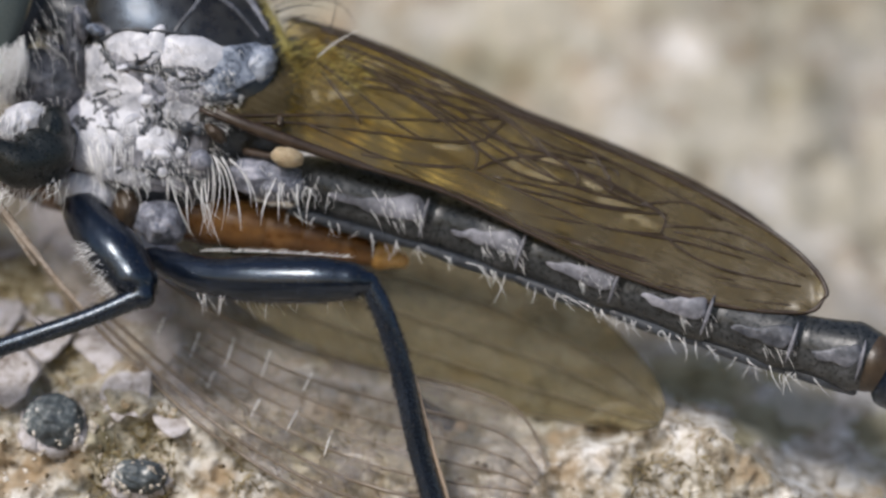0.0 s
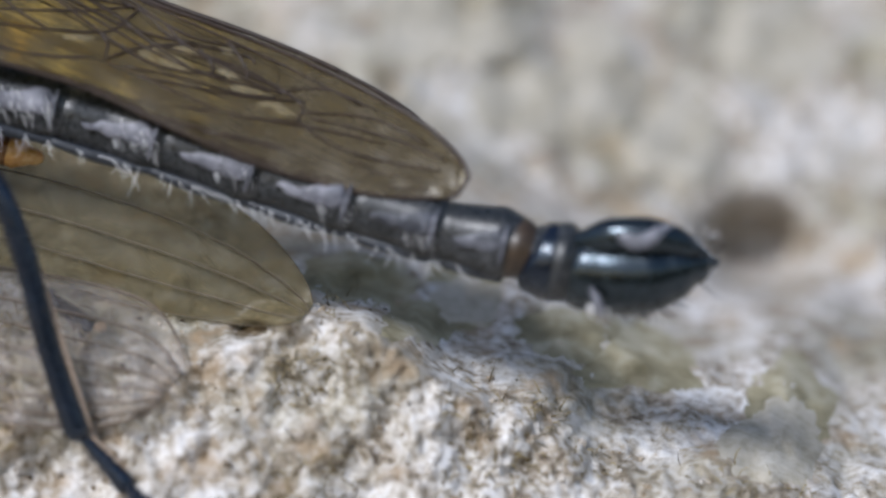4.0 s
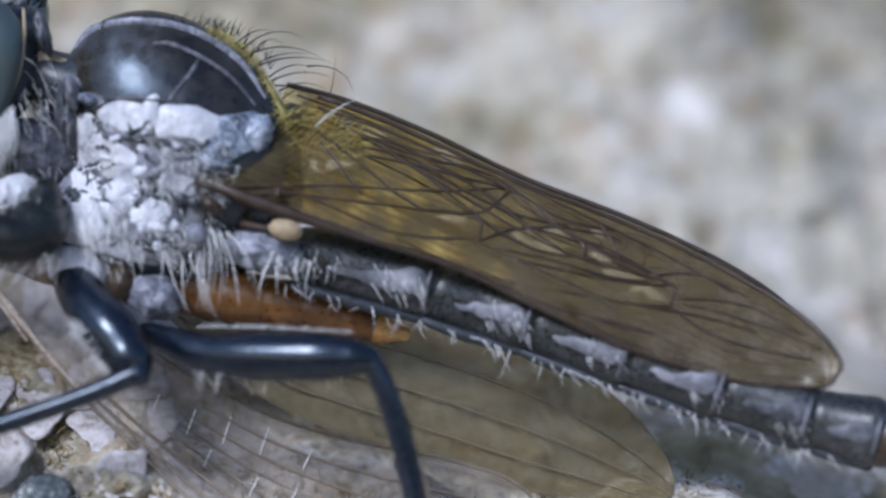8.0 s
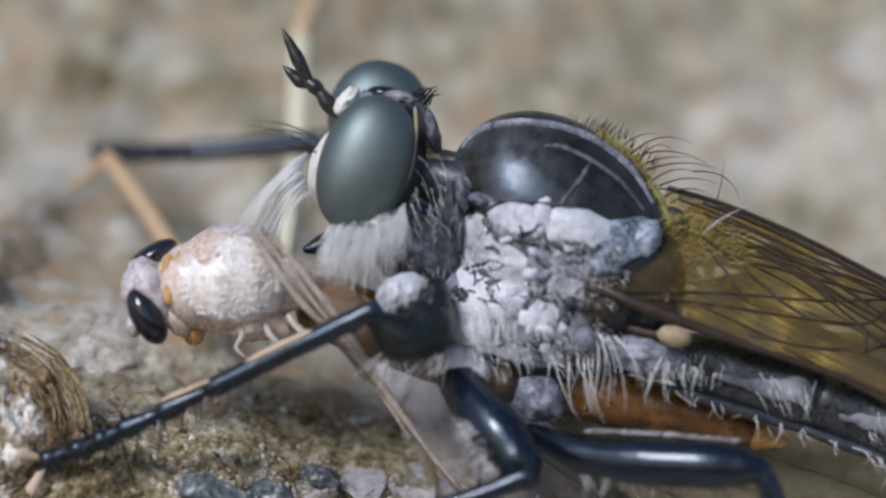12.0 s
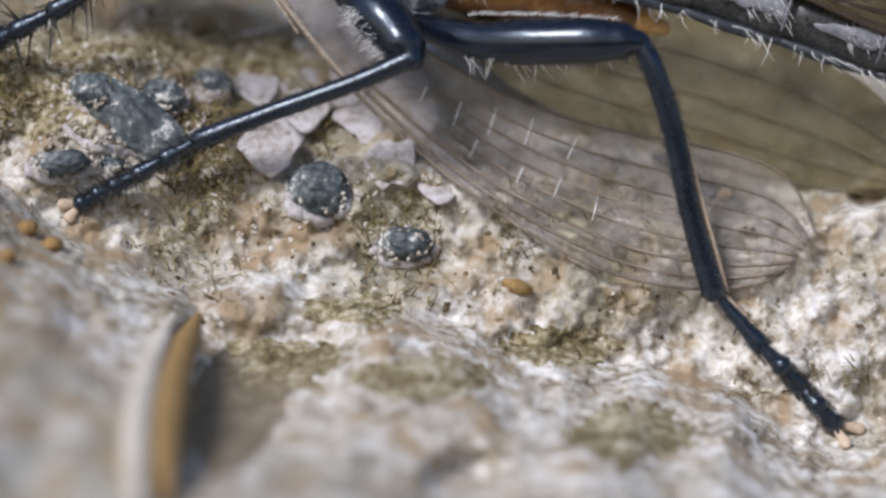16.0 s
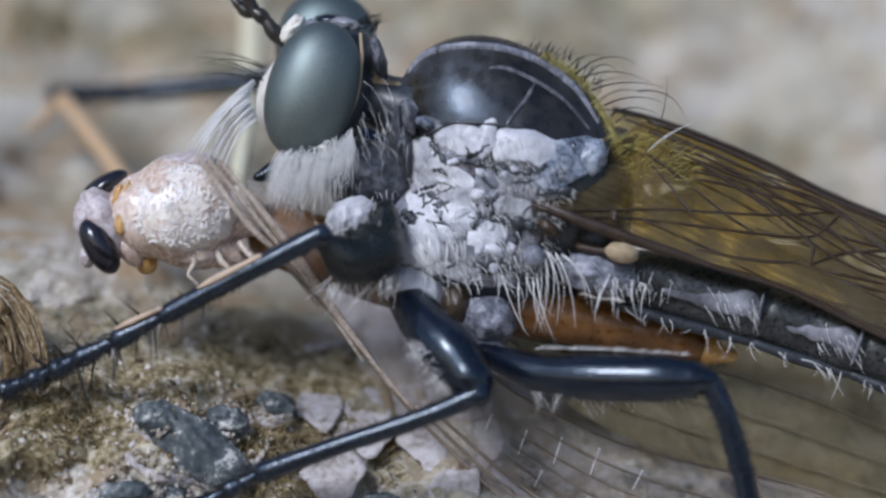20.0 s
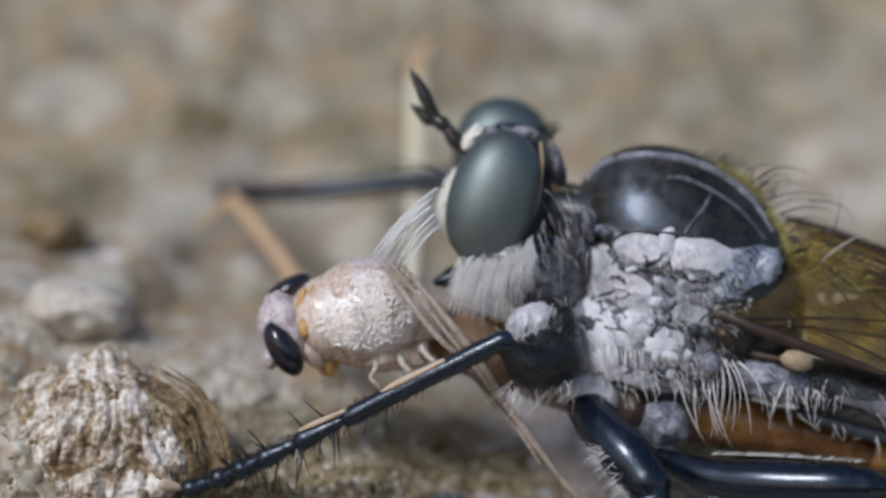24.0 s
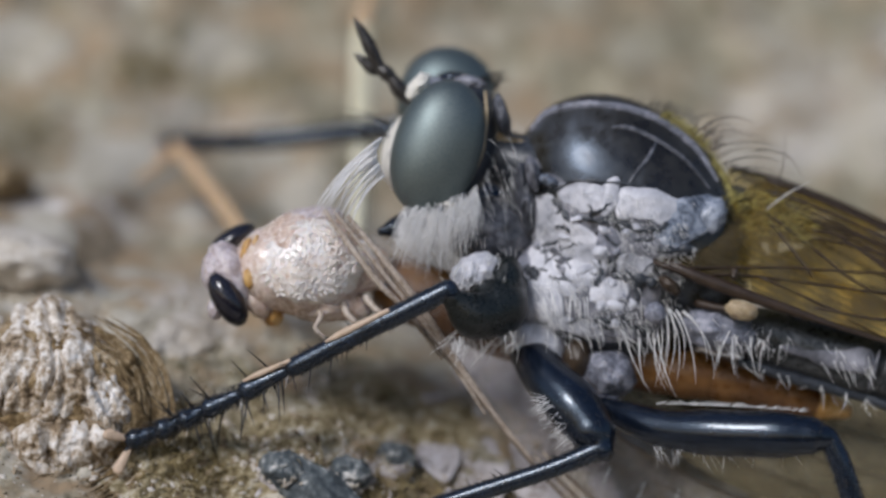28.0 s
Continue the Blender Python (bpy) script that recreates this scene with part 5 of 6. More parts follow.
    fe = [P(258, 590, 0.5), P(354, 620, -0.1), P(454, 628, -0.5), P(555, 629, -0.8), P(622, 630, -0.92), P(648, 632, -0.95)]
    ti = [P(656, 630, -0.95), P(682, 685, -0.93), P(702, 745, -0.85), P(719, 806, -0.76), P(747, 940, -0.48), P(788, 1079, -0.2)]
    ta = [P(792, 1084, -0.2), P(871, 1176, 0.0), P(908, 1214, 0.1), P(940, 1250, 0.2), P(970, 1284, 0.25), P(1002, 1318, 0.3)]
    top, low = leg("thick glossy blue-black hind thigh", (fe, ti), ((22, 34, 43, 43, 35, 24), (18, 20, 21, 21, 20, 23)), ta, 16, (P(1046, 1335, 0.2), P(1015, 1360, 0.25)))
    spines(ta, 18, 42, DARK_HAIR, low)
    spines(ti, 10, 34, DARK_HAIR, low)
    s = Shape()
    for n in range(34):
        t = rng.random()
        a = P(340 + 280 * t, 652 + 10 * math.sin(3 * t), rng.uniform(-0.6, 0.1))
        s.hair(a, a + Vector((R(rng.uniform(-12, 26)), -0.0001, -R(rng.uniform(8, 44)))), Vector((0, 0, 0)), 0.9, 4)
    for n in range(160):
        t = rng.random()
        a = P(350 + 270 * t, 577 + 12 * t * t, rng.uniform(-0.7, 0.0))
        s.hair(a, a + Vector((R(rng.uniform(4, 14)), -0.0001, R(rng.uniform(2, 9)))), Vector((0, 0, 0)), 0.8, 3)
    part("thigh_hair", s, WHITE_HAIR, top)
    # light along the shin's edge, painted as straw-coloured strips
    part("shin_edge", Shape().tube([P(738, 800, -0.75), P(762, 900, -0.5), P(790, 1000, -0.3), P(812, 1080, -0.15)], (3, 4, 5, 5), 8), PAD, low, "lit edge of the shin, painted as an amber strip")
    part("shin_edge", Shape().tube([P(815, 1092, -0.15), P(850, 1130, -0.05), P(885, 1170, 0.05)], (4, 5, 3), 8), PAD, low)
    # far legs
    fe = [P(120, 300, 3.2), P(20, 148, 5.4), P(-110, 56, 7.4)]
    ti = [P(-110, 56, 7.4), P(-291, 74, 7.9), P(-414, 85, 8.2)]
    ta = [P(-414, 85, 8.2), P(-466, 87, 8.3), P(-507, 88, 8.4), P(-538, 88, 8.5), P(-569, 89, 8.6), P(-597, 92, 8.6)]
    leg("dark far front thigh", (fe, ti), ((36, 36, 22), (24, 20, 20)), ta, 17, (P(-622, 104, 8.4), P(-616, 116, 8.4)))
    fe = [P(300, 480, 2.8), P(420, 560, 3.2), P(560, 620, 3.4)]
    ti = [P(560, 620, 3.4), P(640, 720, 3.3), P(700, 830, 2.8)]
    ta = [P(700, 830, 2.8), P(740, 860, 2.6), P(770, 880, 2.5), P(800, 900, 2.4)]
    leg("dark far hind thigh", (fe, ti), ((30, 36, 22), (20, 18, 16)), ta, 12, (P(820, 905, 2.4),))


build_head()
build_thorax()
build_thorax_hair()
build_wings()
build_abdomen()


def lean_tail_forward():
    """The hind body and the wings come nearer towards the tail."""
    for ob in fly.children_recursive:
        base = BASES[ob]
        for vert in ob.data.vertices:
            x, y, z = ((vert.co + base) * 1000)[:]
            dy = -0.0012 * max(0.0, x / K + 784 - 850)
            if dy:
                vert.co += Vector((dy / 72 * (x - 4.5), dy, dy / 72 * (z + 2.0))) * 0.001


lean_tail_forward()
build_legs()

# ---- the prey ----
prey = thing("prey_fly", P(-300, 400, 1.0), "pale cream fly with clear veined wings, held by the robber fly", "insect")
PREY_LOW = ((-262, 236), (-190, 330), (-60, 465), (20, 560), (141, 708), (303, 858), (445, 962), (597, 1042), (749, 1074), (860, 1068), (930, 1040))
PREY_HIGH = ((-240, 226), (-120, 300), (20, 400), (150, 520), (284, 640), (446, 728), (600, 780), (760, 812), (880, 845), (945, 890), (978, 975))
OLIVE_LOW = ((280, 560), (420, 690), (560, 760), (700, 806), (884, 866), (1000, 890), (1085, 905), (1150, 906), (1182, 896))
OLIVE_HIGH = ((290, 490), (450, 495), (620, 520), (780, 556), (930, 610), (1065, 688), (1142, 758), (1188, 824), (1202, 870))


def build_prey():
    spine_ = [P(-180, 334, 0.9), P(-240, 330, 0.88), P(-305, 331, 0.85), P(-365, 340, 0.82), P(-418, 348, 0.8)]
    chest = part("thorax", Shape().tube(spine_, (48, 92, 101, 78, 48), 36, 6), PREY_FLESH, prey, "swollen pinkish thorax with a wet sheen")

    def chest_side(u, v):
        mid = np.interp(u, (-418, -365, -305, -240, -180), (348, 340, 331, 330, 334))
        r = np.interp(u, (-418, -365, -305, -240, -180), (48, 78, 101, 92, 48))
        return 0.85 - r * K * math.sqrt(max(0.04, 1 - ((v - mid) / r) ** 2))
    shield = [(-284 + 106 * math.cos(t) - 8 * math.sin(t), 322 + 78 * math.sin(t) + 10 * math.cos(t)) for t in (2 * math.pi * k / 24 for k in range(24))]
    part("back_shield", plate(shield, chest_side, 0, 0.035, 0.03, 10, 0.2), PREY_BODY, chest, "wrinkled white back shield")
    s = Shape()
    for n in range(420):
        a, b = rng.uniform(0, 2 * math.pi), math.sqrt(rng.random()) * 0.98
        u, v = -288 + 92 * b * math.cos(a), 322 + 75 * b * math.sin(a)
        s.blob(P(u, v, chest_side(u, v) - 0.032), (rng.uniform(4, 11), rng.uniform(1.5, 3), 0.006), rng.uniform(0, 180), 5, 7)
    part("granulation", s, PREY_BODY, chest)
    part("scutellum", Shape().blob(P(-200, 318, 0.75), (44, 40, 0.42), 20, rough=0.12), PREY_BODY, prey, "white hind shield")
    part("collar", Shape().tube([P(-400, 341, 0.82), P(-390, 338, 0.82), P(-380, 336, 0.82)], (50, 60, 62), 30, 3), PREY_FLESH, prey, "pinkish collar")
    for u, v, a, b in ((-400, 312, 11, 30), (-392, 352, 12, 22), (-384, 300, 7, 24)):
        part("collar_spot", Shape().blob(P(u, v, chest_side(u, v) + 0.01), (a, b, 0.07), 8, 12, 18, rough=0.2), HONEY, chest, "amber spot")
    head = part("head", Shape().blob(P(-428, 350, 0.75), (40, 70, 0.55), -22, rough=0.1), PREY_HEAD, prey, "pinkish grey head")
    for u, v, y, a, b, turn, w in ((-433, 394, 0.38, 29, 56, -30, 0.34), (-430, 286, 0.95, 50, 21, -32, 0.4)):
        part("eye", Shape().blob(P(u, v, y), (a, b, w), turn, 18, 26), PREY_EYE, head, "glossy black eye")
    part("snout", Shape().blob(P(-462, 345, 0.7), (22, 40, 0.4), 0, rough=0.15).blob(P(-455, 410, 0.6), (16, 24, 0.3), 10, rough=0.15), PREY_HEAD, head)
    part("cheek", Shape().blob(P(-388, 392, 0.7), (22, 46, 0.3), -35, rough=0.1), PREY_FLESH, head)
    part("snout_tip", Shape().blob(P(-352, 424, 0.9), (20, 22, 0.25), 10, 18, 24, rough=0.1), HONEY, head, "ochre mouthpart")
    part("side", Shape().blob(P(-268, 398, 0.9), (100, 36, 0.6), 6, rough=0.2), PREY_FLESH, prey)
    for pts, rr in ((((-270, 404, 0.45), (-262, 424, 0.3), (-272, 446, 0.25), (-250, 466, 0.2)), (9, 7, 5, 3)), (((-222, 396, 0.45), (-214, 420, 0.35), (-196, 440, 0.3), (-210, 462, 0.3)), (9, 8, 6, 3)), (((-180, 390, 0.5), (-160, 412, 0.4), (-130, 424, 0.35)), (8, 7, 4))):
        part("leg", Shape().tube([P(*p) for p in pts], [0.8 * r for r in rr], 14, 5), STRAW_VEIN, prey, "pinkish glassy bent leg")
    part("hump", Shape().blob(P(-285, 248, 0.8), (60, 24, 0.4), -8, rough=0.25, scale=4), PREY_HEAD, prey)
    # abdomen, reaching back under the captor's thorax
    rings = ((-120, 370, 60), (40, 430, 60), (180, 478, 52), (300, 505, 48), (385, 522, 46), (460, 532, 45), (530, 545, 43), (600, 562, 38), (660, 580, 30), (712, 594, 16))
    for (u0, v0, r0), (u1, v1, r1) in zip(rings, rings[1:]):
        pts = [P(u0 + (u1 - u0) * k / 4, v0 + (v1 - v0) * k / 4, 1.45) for k in range(5)]
        part("abdomen_segment", Shape().tube(pts, [r0 - 3, r0, (r0 + r1) / 2 + 1, r1 + 1, r1 - 2], 20, 2), HONEY if u0 > 650 else AMBER, prey, "amber brown abdominal ring")
    d1 = lambda u, v: float(np.interp(u, (-270, -110, 60, 300, 400, 900), (-0.18, -0.05, 0.7, 1.1, 1.1, 0.75)))
    w = part("wing", wing_sheet(PREY_LOW, PREY_HIGH, lambda s, q: 0, 22, 64, 0.05), PREY_WING, prey, "clear greyish wing with brown veins, hanging down")
    for vert in w.data.vertices:
        p = vert.co + BASES[w]
        vert.co.y += min(d1(p.x * 1000 / K + 784, 0), bark_at(p) - 0.35) * 0.001
    at = lambda u, v: min(d1(u, v), float(bark_depth(u, v)) - 0.35) - 0.02
    lines = []
    for q in (0.0, 0.09, 0.2, 0.34, 0.48, 0.62, 0.78, 1.0):
        a, b = smooth_line(PREY_LOW, 14), smooth_line(PREY_HIGH, 14)
        first = 2 if q < 0.05 or q == 1.0 else 5 if q < 0.3 else 6
        lines.append([(a[k][0] + (b[k][0] - a[k][0]) * q, a[k][1] + (b[k][1] - a[k][1]) * q) for k in range(first, 14)])
    veins("vein", lines[:3], at, PREY_VEIN, w, 3.6)
    veins("vein", lines[3:], at, PREY_VEIN, w, 2.6)
    veins("cross_vein", (((274, 700), (262, 728)), ((338, 728), (322, 772)), ((402, 740), (386, 790)), ((470, 760), (452, 812)), ((548, 800), (530, 836)), ((366, 800), (352, 830)), ((520, 870), (502, 908)), ((450, 850), (436, 880)), ((585, 905), (572, 950))), lambda u, v: at(u, v) - 0.01, WHITE_HAIR, w, 1.5)
    o = part("wing", wing_sheet(OLIVE_LOW, OLIVE_HIGH, lambda s, q: 2.15 - 0.5 * s, 20, 46, 0.06), PREY_WING_DARK, prey, "olive brown translucent wing behind the other")
    for vert in o.data.vertices:
        p = vert.co + BASES[o]
        vert.co.y = min(p.y, bark_at(p) * 0.001 - 0.00015) - BASES[o].y
    lines = []
    for q in (0.0, 0.2, 0.42, 0.66, 1.0):
        a, b = smooth_line(OLIVE_LOW, 12), smooth_line(OLIVE_HIGH, 12)
        lines.append([(a[k][0] + (b[k][0] - a[k][0]) * q, a[k][1] + (b[k][1] - a[k][1]) * q) for k in range(12)])
    olive_at = lambda u, v: min(2.12 - 0.5 * (u - 280) / 910, float(bark_depth(u, v)) - 0.18)
    veins("vein", lines[1:-1], olive_at, OLIVE_VEIN, o, 1.7)
    veins("wing_edge", (lines[0], lines[-1]), olive_at, OLIVE_VEIN, o, 0.9)
    # loose veins of the folded wing base
    for pts, rr in ((((-255, 232, -0.2), (-163, 355, -0.15), (-110, 408, 0.0), (-40, 500, 0.45)), (4, 6, 5, 3)), (((-213, 242, -0.2), (-95, 384, -0.05), (-6, 513, 0.35), (99, 658, 0.75)), (4, 7, 6, 4)), (((-165, 305, -0.05), (-80, 416, 0.1), (4, 534, 0.4), (130, 689, 0.8)), (3, 4, 4, 3)), (((-236, 236, -0.2), (-130, 366, -0.08), (-50, 466, 0.2), (40, 600, 0.6)), (3, 4, 4, 3))):
        part("vein", Shape().tube([P(*p) for p in pts], rr, 8, 5, 0.6), STRAW_VEIN, w, "thick straw-brown wing base vein")
    # legs
    for pts, rr, mat_, lab in (([P(-365, 366, 3.0), P(-424, 278, 5.4), P(-496, 189, 7.0), P(-572, 102, 8.0)], (22, 20, 18, 16), ORANGE, "bent orange leg"), ([P(-572, 102, 8.0), P(-612, 138, 8.2), P(-656, 166, 8.6)], (12, 9, 6), ORANGE, "bent orange leg"),
                               ([P(-200, 48, 9.0), P(-200, -57, 9.1), P(-201, -152, 9.2)], (24, 23, 20), STALK, "pale straw raised leg"), ([P(-201, -150, 9.2), P(-193, -189, 9.3), P(-172, -226, 9.5)], (20, 18, 14), ORANGE, "orange leg joint"), ([P(-200, 330, 2.0), P(-199, 196, 5.6), P(-200, 48, 9.0)], (16, 18, 22), STALK, "pale straw leg")):
        part("leg", Shape().tube(pts, rr, 12, 5), mat_, prey, lab)


build_prey()

# ---- growth on the bark ----
def lichen_disc(u, v, a, b, high, turn, collar=True):
    c = on_bark(u, v)
    c.y = c.y - high * 0.0003
    ob = part("lichen_disc", Shape().blob(c, (a, b, 0.9 * high), turn, 26, 36, rough=0.2, scale=3.4), DISC, None, base=c)
    tagged(ob, "dark blue-grey lichen wart, partly dusted white, on bark", "lichen", "lichen warts")
    if collar:
        pts, rr = [], []
        for n in range(25):
            an = 2 * math.pi * n / 24
            k = 1.02 + 0.16 * noise.noise((2 * math.cos(an), 2 * math.sin(an), u))
            pts.append(on_bark(u + a * k * math.cos(an), v + b * k * math.sin(an), 0.02))
            rr.append(max(1.0, 5 + 9 * math.sin(an) + 12 * noise.noise((3 * math.cos(an), 3 * math.sin(an), v))))
        rim = Shape().tube(pts, rr, 8, 3, caps=False)
        rim.v = [tuple(Vector(p) + 0.00003 * Vector((noise.noise(Vector(p) * 20000), noise.noise(Vector(p) * 20000 + Vector((5, 0, 0))), noise.noise(Vector(p) * 20000 + Vector((0, 5, 0)))))) for p in rim.v]
        part("collar", rim, CRUST, ob, "crumbly pale rim")
        frost = Shape()
        for _ in range(int(a * 1.6)):
            an, k = rng.uniform(0, 2 * math.pi), rng.uniform(0.6, 1.4)
            if math.sin(an) < 0.1 and rng.random() < 0.5:
                continue
            uu, vv = u + a * k * math.cos(an), v + b * k * math.sin(an)
            y = float(bark_depth(uu, vv)) - (0.85 * high * math.sqrt(max(0, 1 - k * k)) + 0.25 * high if k < 1 else 0.02)
            r = rng.uniform(1.5, 5.5)
            frost.blob(P(uu, vv, y), (r * rng.uniform(0.8, 1.4), r * rng.uniform(0.6, 1), r * 0.007), rng.uniform(0, 180), 6, 9, rough=1.0, scale=2.0)
        tagged(part("frosting", frost, PATCH, ob, "white powdery frosting"), kind="stuff")
    return ob


for spec in ((76, 890, 56, 52, 0.5, 10), (232, 990, 52, 32, 0.4, 5), (-258, 762, 122, 52, 0.34, 38), (-206, 712, 40, 30, 0.32, 20), (-391, 838, 56, 24, 0.3, -8), (-545, 888, 46, 40, 0.45, 0), (-120, 690, 40, 26, 0.3, 20), (-330, 705, 44, 30, 0.35, 20), (-300, 838, 30, 18, 0.25, 20)):
    lichen_disc(*spec)


def pale_patch(u, v, a, b, thick, mat_=PATCH):
    """A flat crust with a ragged outline that follows the bark."""
    rows, turn = [], rng.uniform(0, 6.28)
    for i in range(9):
        f_ = i / 8
        row = []
        for j in range(33):
            an = 2 * math.pi * j / 32
            k = f_ * (1 + 0.42 * noise.noise((1.3 * math.cos(an) + turn, 1.3 * math.sin(an), u * 0.01)) + 0.2 * noise.noise((4 * math.cos(an), 4 * math.sin(an) + turn, v * 0.01)))
            uu, vv = u + a * 1.25 * k * math.cos(an), v + b * 1.25 * k * math.sin(an)
            y = float(bark_depth(uu, vv)) - thick * (1 - f_**3) + 0.12 * f_**6 - 0.05 * noise.noise((uu * 0.05, vv * 0.05, 2))
            row.append(P(uu, vv, y))
        rows.append(row)
    c = P(u, v, float(bark_depth(u, v)))
    ob = part("lichen_patch", Shape().sheet(rows), mat_, None, base=c)
    return tagged(ob, "pale crusty lichen patch on the bark", "lichen", "lichen patches")


# blurred pale growths on the wall behind, then nearer ones
for u, v, a, b in ((960, 58, 95, 80), (1399, 286, 85, 95), (1620, 470, 110, 80), (1780, 420, 90, 120), (1231, 0, 120, 60), (1930, 560, 100, 80), (1560, 330, 80, 60), (2044, 1140, 80, 70), (1480, 870, 60, 40),
                   (-937, -125, 110, 60), (-700, 136, 100, 55), (-521, -120, 80, 60), (-818, 300, 70, 60), (-600, 460, 70, 45), (-850, 330, 100, 50), (2150, 330, 120, 90), (-330, 200, 60, 50)):
    pale_patch(u, v, a, b, 0.22, WALL_PATCH)


def named_patch(name, u, v, a, b, mat_, label, category):
    ob = pale_patch(u, v, a, b, 0.06, mat_)
    ob.name = ob.data.name = name
    return tagged(ob, label, category, name.replace("_", " ") + "es")


for u, v, a, b in ((1660, 935, 110, 52), (1270, 826, 130, 44), (1430, 900, 110, 40), (1800, 990, 110, 60), (2080, 1080, 90, 80), (1480, 820, 90, 40), (270, 1225, 120, 36), (500, 1175, 110, 32), (620, 1320, 120, 44), (130, 1105, 90, 26), (-450, 640, 130, 60), (-300, 618, 120, 52), (-150, 600, 120, 56), (-40, 640, 80, 50), (-430, 740, 90, 50), (-580, 760, 90, 50), (-560, 690, 70, 40), (0, 1200, 120, 44)):
    named_patch("algae_patch", u, v, a, b, FAR_GROWTH if u > 1200 else GROWTH, "olive yellow algae growth on the bark", "algae")
pale_patch(-540, 468, 60, 42, 0.3)
# shade of the hollow in the wall, laid in as a dark patch
named_patch("humus_patch", -728, 300, 58, 46, HOLLOW_SHADE, "shade in a hollow of the bark, painted as a dark brown patch", "humus")
for u, v, a, b in ((-420, -60, 110, 50), (-640, -80, 110, 50), (-960, 60, 120, 60)):
    named_patch("algae_patch", u, v, a, b, GROWTH, "olive yellow algae growth on the bark", "algae")
# shade in the foreground hole, coloured onto its floor
named_patch("humus_patch", -58, 1264, 105, 92, HOLLOW_SHADE, "shade in a hollow of the bark, painted as a dark brown patch", "humus")
# dark patch that paints the shade in the pit under the wing edge
named_patch("humus_patch", 1092, 914, 30, 12, HOLLOW_SHADE, "shade under the edge of the wing, painted as a dark brown patch", "humus")


def weathered_burl():
    c = on_bark(-735, 600)
    ob = thing("bark_burl", c, "weathered knob of cream and brown furrowed bark", "bark")
    dome = Shape().blob(P(-760, 600, 0.75), (190, 165, 0.75), 10, 90, 150, rough=0.12, scale=4)
    wrinkled = []
    for p in dome.v:
        u, v = p[0] * 1000 / K + 784, 441 - p[2] * 1000 / K
        r, an = math.hypot((u + 760) / 190, (v - 600) / 165), math.atan2(v - 600, u + 760)
        wrinkled.append((p[0], p[1] - 0.00009 * abs(noise.noise((r * 16, an * 1.2, 3))) - 0.00005 * noise.noise(Vector(p) * 14000) - 0.0001 * noise.noise(Vector(p) * 4000), p[2]))
    dome.v = wrinkled
    part("knob", dome, FIBRE, ob, "brown fibrous knob")

    def on_dome(u, v):
        d = ((u + 760) / 190) ** 2 + ((v - 600) / 165) ** 2
        return 0.75 - 0.75 * math.sqrt(max(0.02, 1 - d))

    # cream faces with long curved furrows, worn and pitted
    for k, (cu, cv, ru, rv, turn) in enumerate(((-770, 520, 118, 122, 12), (-740, 672, 122, 70, -8), (-884, 540, 70, 116, 20), (-868, 700, 70, 90, 8), (-655, 590, 52, 70, -14))):
        c, s_ = math.cos(radians(turn)), math.sin(radians(turn))
        rows = []
        for i in range(46):
            row = []
            for j in range(97):
                an, f_ = 2 * math.pi * j / 96, i / 45
                edge = 1 + 0.22 * noise.noise((1.2 * math.cos(an), 1.2 * math.sin(an), k + 7)) + 0.12 * noise.noise((3 * math.cos(an), 3 * math.sin(an), k))
                x, z = edge * f_ * math.cos(an), edge * f_ * math.sin(an)
                u, v = cu + ru * x * c - rv * z * s_, cv + ru * x * s_ + rv * z * c
                bent = x * ru + 20 * math.sin(v * 0.02 + k) + 16 * noise.noise((u * 0.02, v * 0.014, 3))
                ridge = min(0.32, abs(noise.noise((bent * 0.026, v * 0.005, k + 11)))) * (0.75 + 0.5 * noise.noise((u * 0.02, v * 0.03, 8)))
                pits = noise.noise((u * 0.07, v * 0.045, 2)) + 0.7 * noise.noise((u * 0.16, v * 0.12, 5))
                up = 0.04 + 0.75 * ridge + 0.05 * pits - 0.35 * f_**6
                row.append(P(u, v, min(on_dome(u, v), 0.62) - up))
            rows.append(row)
        part("ridged_face", Shape().sheet(rows), CREAM, ob, "cream furrowed face")
    # brown fibres bent round the knob
    for n in range(120):
        k = rng.uniform(0.70, 1.3)
        t0 = rng.uniform(-70, 40)
        pts = []
        for m in range(6):
            an = radians(t0 + 9 * m)
            u, v = -760 + 178 * k * math.cos(an) + 9 * noise.noise((n, m * 0.5, 1)), 600 + 150 * k * math.sin(an) + 9 * noise.noise((n, m * 0.5, 4))
            pts.append(P(u, v, min(on_dome(u, v), float(bark_depth(u, v))) + 0.012))
        part("fibre", Shape().tube(pts, [f_ * rng.uniform(0.4, 1) for f_ in (1, 3, 4, 4, 3, 1)], 6, 2), FIBRE, ob)
    return ob


weathered_burl()


def far_lump(u, v, a, b, label):
    c = P(u, v, float(bark_depth(u, v)) - 0.2)
    s = Shape().blob(c, (a, b, 1.1), 8, 22, 30, rough=0.22, scale=2.2)
    ob = part("bark_lump", s, FIBRE if v < 250 else PATCH, None, base=c)
    return tagged(ob, label, "bark", "bark lumps")


far_lump(-840, 330, 105, 62, "rounded pinkish beige bark lump")
far_lump(-930, 180, 70, 50, "rounded brown bark lump")


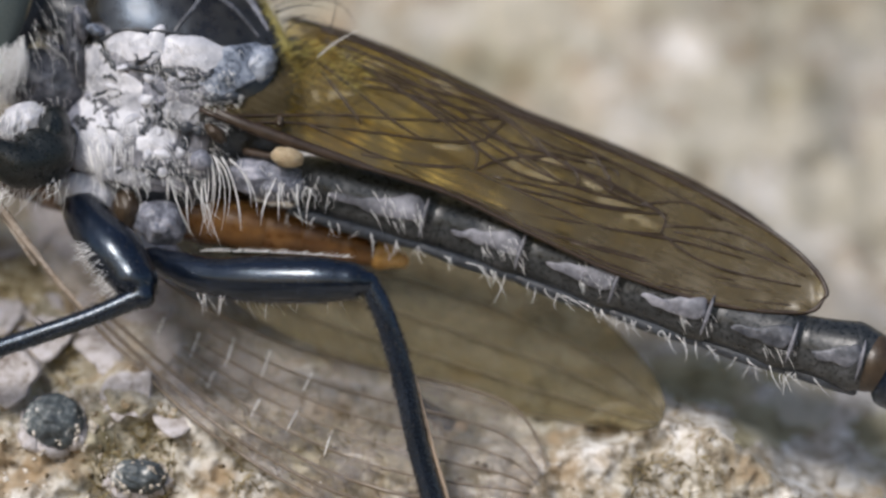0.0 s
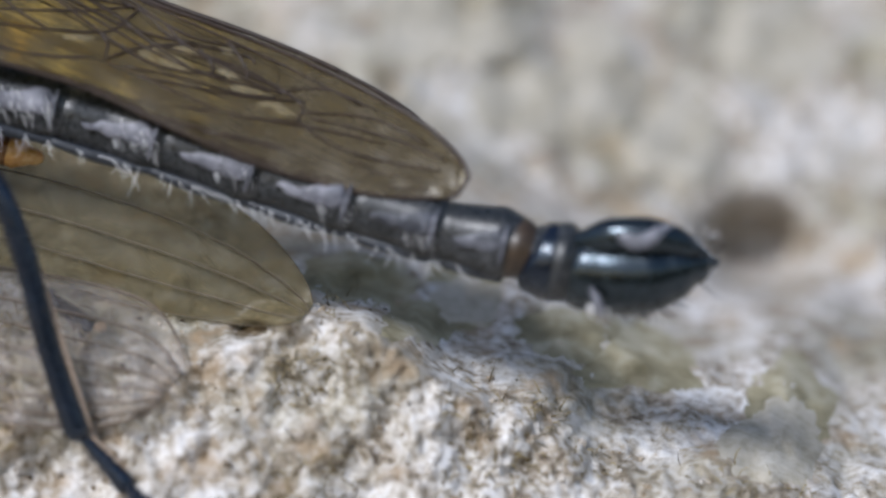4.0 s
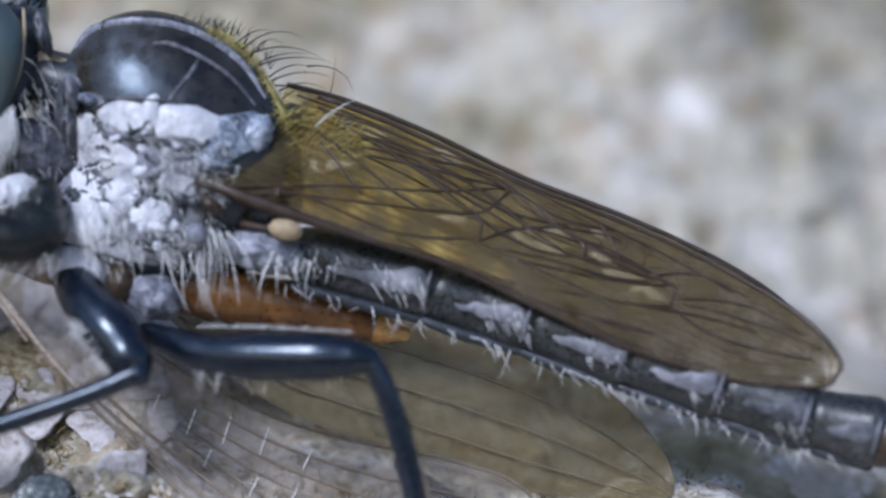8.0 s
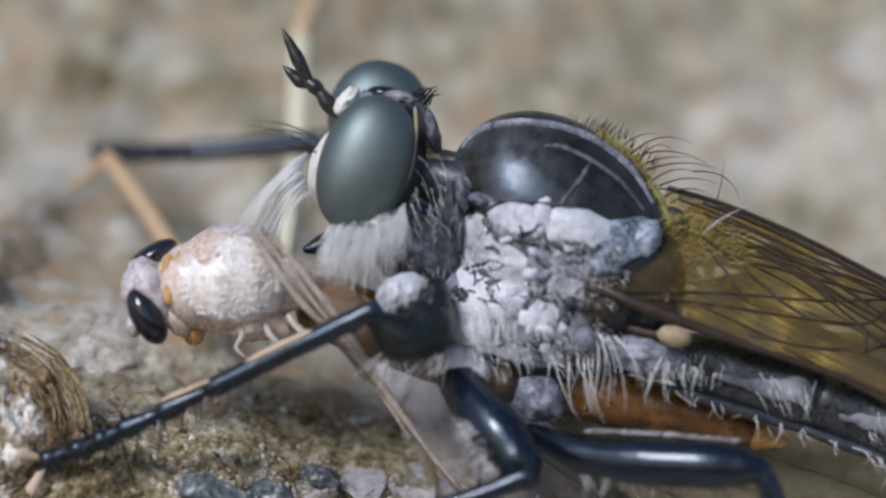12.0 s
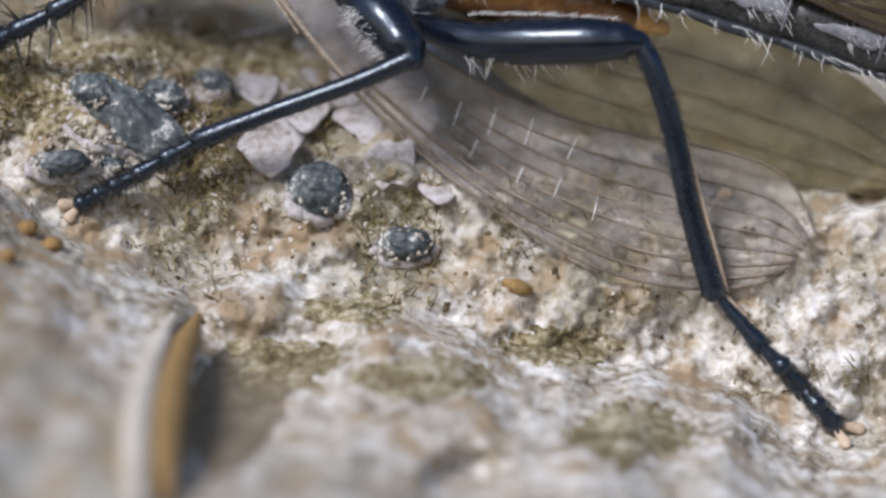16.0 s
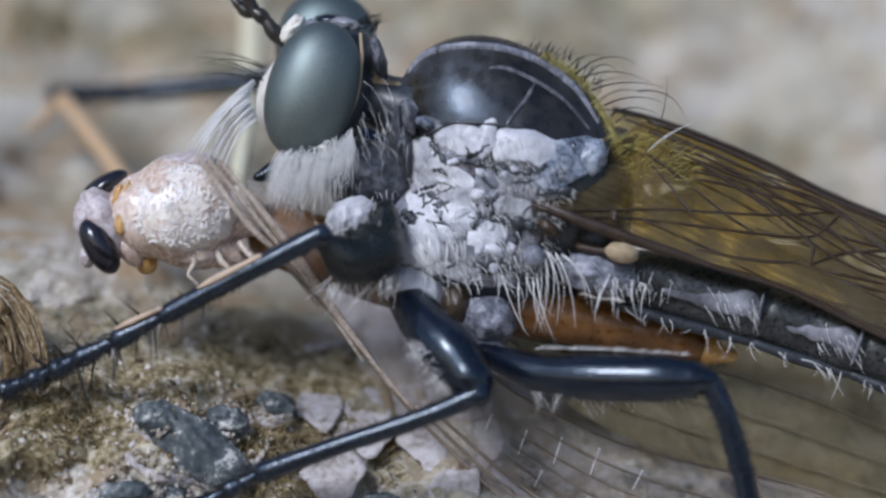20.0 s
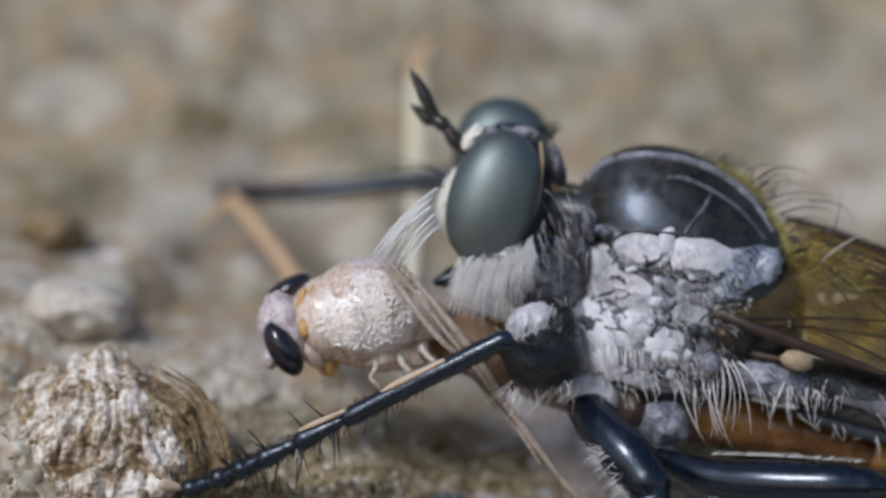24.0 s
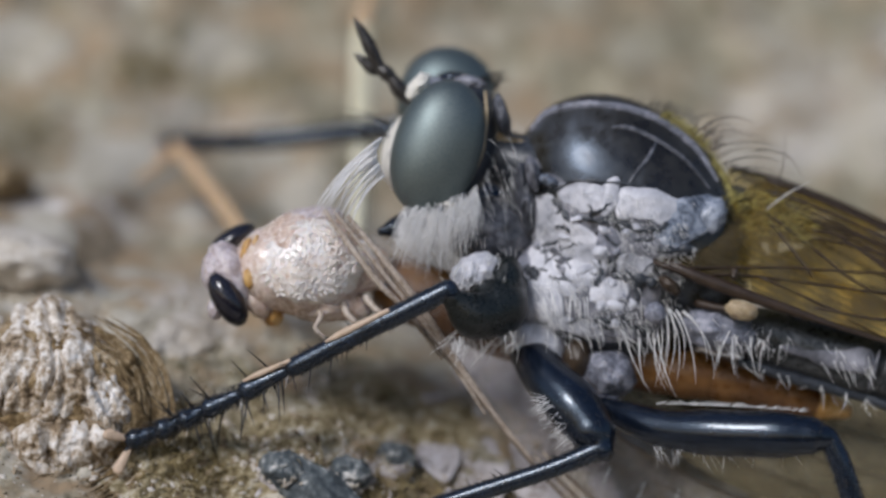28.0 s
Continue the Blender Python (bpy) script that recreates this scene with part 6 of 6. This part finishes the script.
def hole_rim():
    c = on_bark(-170, 1240)
    ob = thing("bark_flake", c, "curled bark flake with amber inner edge beside a hole", "bark")
    pts = [P(u, v, float(bark_depth(-205, v)) - up) for u, v, up in ((-172, 1112, 0.05), (-190, 1170, 0.15), (-196, 1245, 0.2), (-192, 1315, 0.2), (-176, 1385, 0.05))]
    part("outer_edge", Shape().tube(pts, (9, 19, 25, 23, 12), 12, 6), PATCH, ob, "pale outer edge")
    part("inner_edge", Shape().tube([p + Vector((R(40), 0.0005, 0)) for p in pts], (8, 24, 32, 28, 10), 12, 6), AMBER_BARK, ob, "amber inner edge")


hole_rim()
chip = part("bark_chip", Shape().blob(on_bark(433, 1068, 0.1), (28, 15, 0.15), 20, 8, 12, rough=0.4), AMBER_BARK, None, base=on_bark(433, 1068, 0.1))
tagged(chip, "small orange-brown bark chip", "bark chip")
for u, v in ((-440, 955), (-397, 986), (-460, 1005)):
    q = on_bark(u, v, 0.1)
    tagged(part("bark_chip", Shape().blob(q, (24, 15, 0.15), -20, 8, 12, rough=0.3), AMBER_BARK, None, base=q), "small orange-brown bark chip", "bark chip")


def plates_on_bark():
    """Cracked pale crust: single plates with dark seams."""
    seeds = []
    for row in range(7):
        for col in range(9):
            u = -160 + col * 104 + 52 * (row % 2) + rng.uniform(-34, 34)
            seeds.append((u, 560 + row * 76 + 0.2 * u + rng.uniform(-28, 28)))
    for (u, v), poly in zip(seeds, voronoi_cells(seeds, 100)):
        if len(poly) < 3 or v > np.interp(u, LEDGE_U, LEDGE_TOP) + 75 or v > 960 or rng.random() < 0.05 or u > 320 or u < -75 or (u > 150 and v > 900) or (0 < u < 160 and v > 805):
            continue
        y0 = float(bark_depth(u, v, False)) - 0.10
        y1 = float(bark_depth(u, v + 30, False)) - 0.10
        s = plate(poly, lambda a, b: y0 + (y1 - y0) * (b - v) / 30, rng.uniform(0.5, 2), 0.045, 0.5, 11, 0.8)
        part("crust_plate", s, CRUST, ground)


plates_on_bark()


def scatter_grains():
    s, n = Shape(), 1900
    u = np.array([rng.uniform(-1000, 2250) for _ in range(n)])
    top, low = np.interp(u, LEDGE_U, LEDGE_TOP), np.interp(u, LEDGE_U, LEDGE_LOW)
    v = top - 60 + (low - top + 180) * np.array([rng.random() for _ in range(n)])
    keep = value_noise(u / 70, v / 70, 6.6) > -0.15
    for a, b, y in zip(u[keep], v[keep], bark_depth(u, v)[keep]):
        r = rng.choice((2, 3, 3, 4, 5, 8))
        s.blob(P(a, b, y + 0.004 * r), (r * rng.uniform(0.8, 1.3), r * rng.uniform(0.6, 1), r * 0.008), rng.uniform(0, 180), 4, 6, rough=0.9, scale=1.7)
    for cu, cv, su, sv, count in ((-330, 690, 150, 75, 620), (-520, 720, 90, 60, 260), (-700, 735, 150, 60, 200), (60, 930, 160, 50, 250)):
        for _ in range(count):
            a, b, r = rng.gauss(cu, su), rng.gauss(cv, sv), rng.choice((2, 3, 4, 5, 7, 9))
            s.blob(P(a, b, float(bark_depth(a, b)) + 0.003 * r), (r * rng.uniform(0.8, 1.3), r * rng.uniform(0.6, 1), r * 0.008), rng.uniform(0, 180), 5, 7, rough=0.7, scale=1.7)
    return tagged(part("bark_grains", s, GRAIN, None, flat=True), "loose pale and brown bark crumbs", "bark crumbs", kind="stuff")


scatter_grains()


def scatter_fibres():
    s, n = Shape(), 11000
    u = np.array([rng.gauss(-140, 330) if k % 2 else rng.uniform(-900, 2200) for k in range(n)])
    v = np.interp(u, LEDGE_U, LEDGE_TOP) + np.array([rng.gauss(45, 75) if k % 2 else rng.uniform(-80, 330) for k in range(n)])
    keep = value_noise(u / 90, v / 90, 4.4) > 0.05
    for a, b, y in zip(u[keep], v[keep], bark_depth(u, v)[keep]):
        p = P(a, b, y)
        le, an = rng.uniform(8, 46), rng.uniform(0, 2 * math.pi)
        s.hair(p, p + Vector((R(le) * math.cos(an), -R(le) * rng.uniform(0.1, 0.8), R(le) * math.sin(an))), Vector((R(rng.uniform(-5, 5)), 0, R(4))), rng.uniform(0.9, 2.2), 3, 3)
    return tagged(part("moss_fibres", s, MOSS, None), "olive brown mossy fibres in the cracks", "moss", kind="stuff")


scatter_fibres()


def motions():
    """The insects sit still; only the camera moves."""


motions()
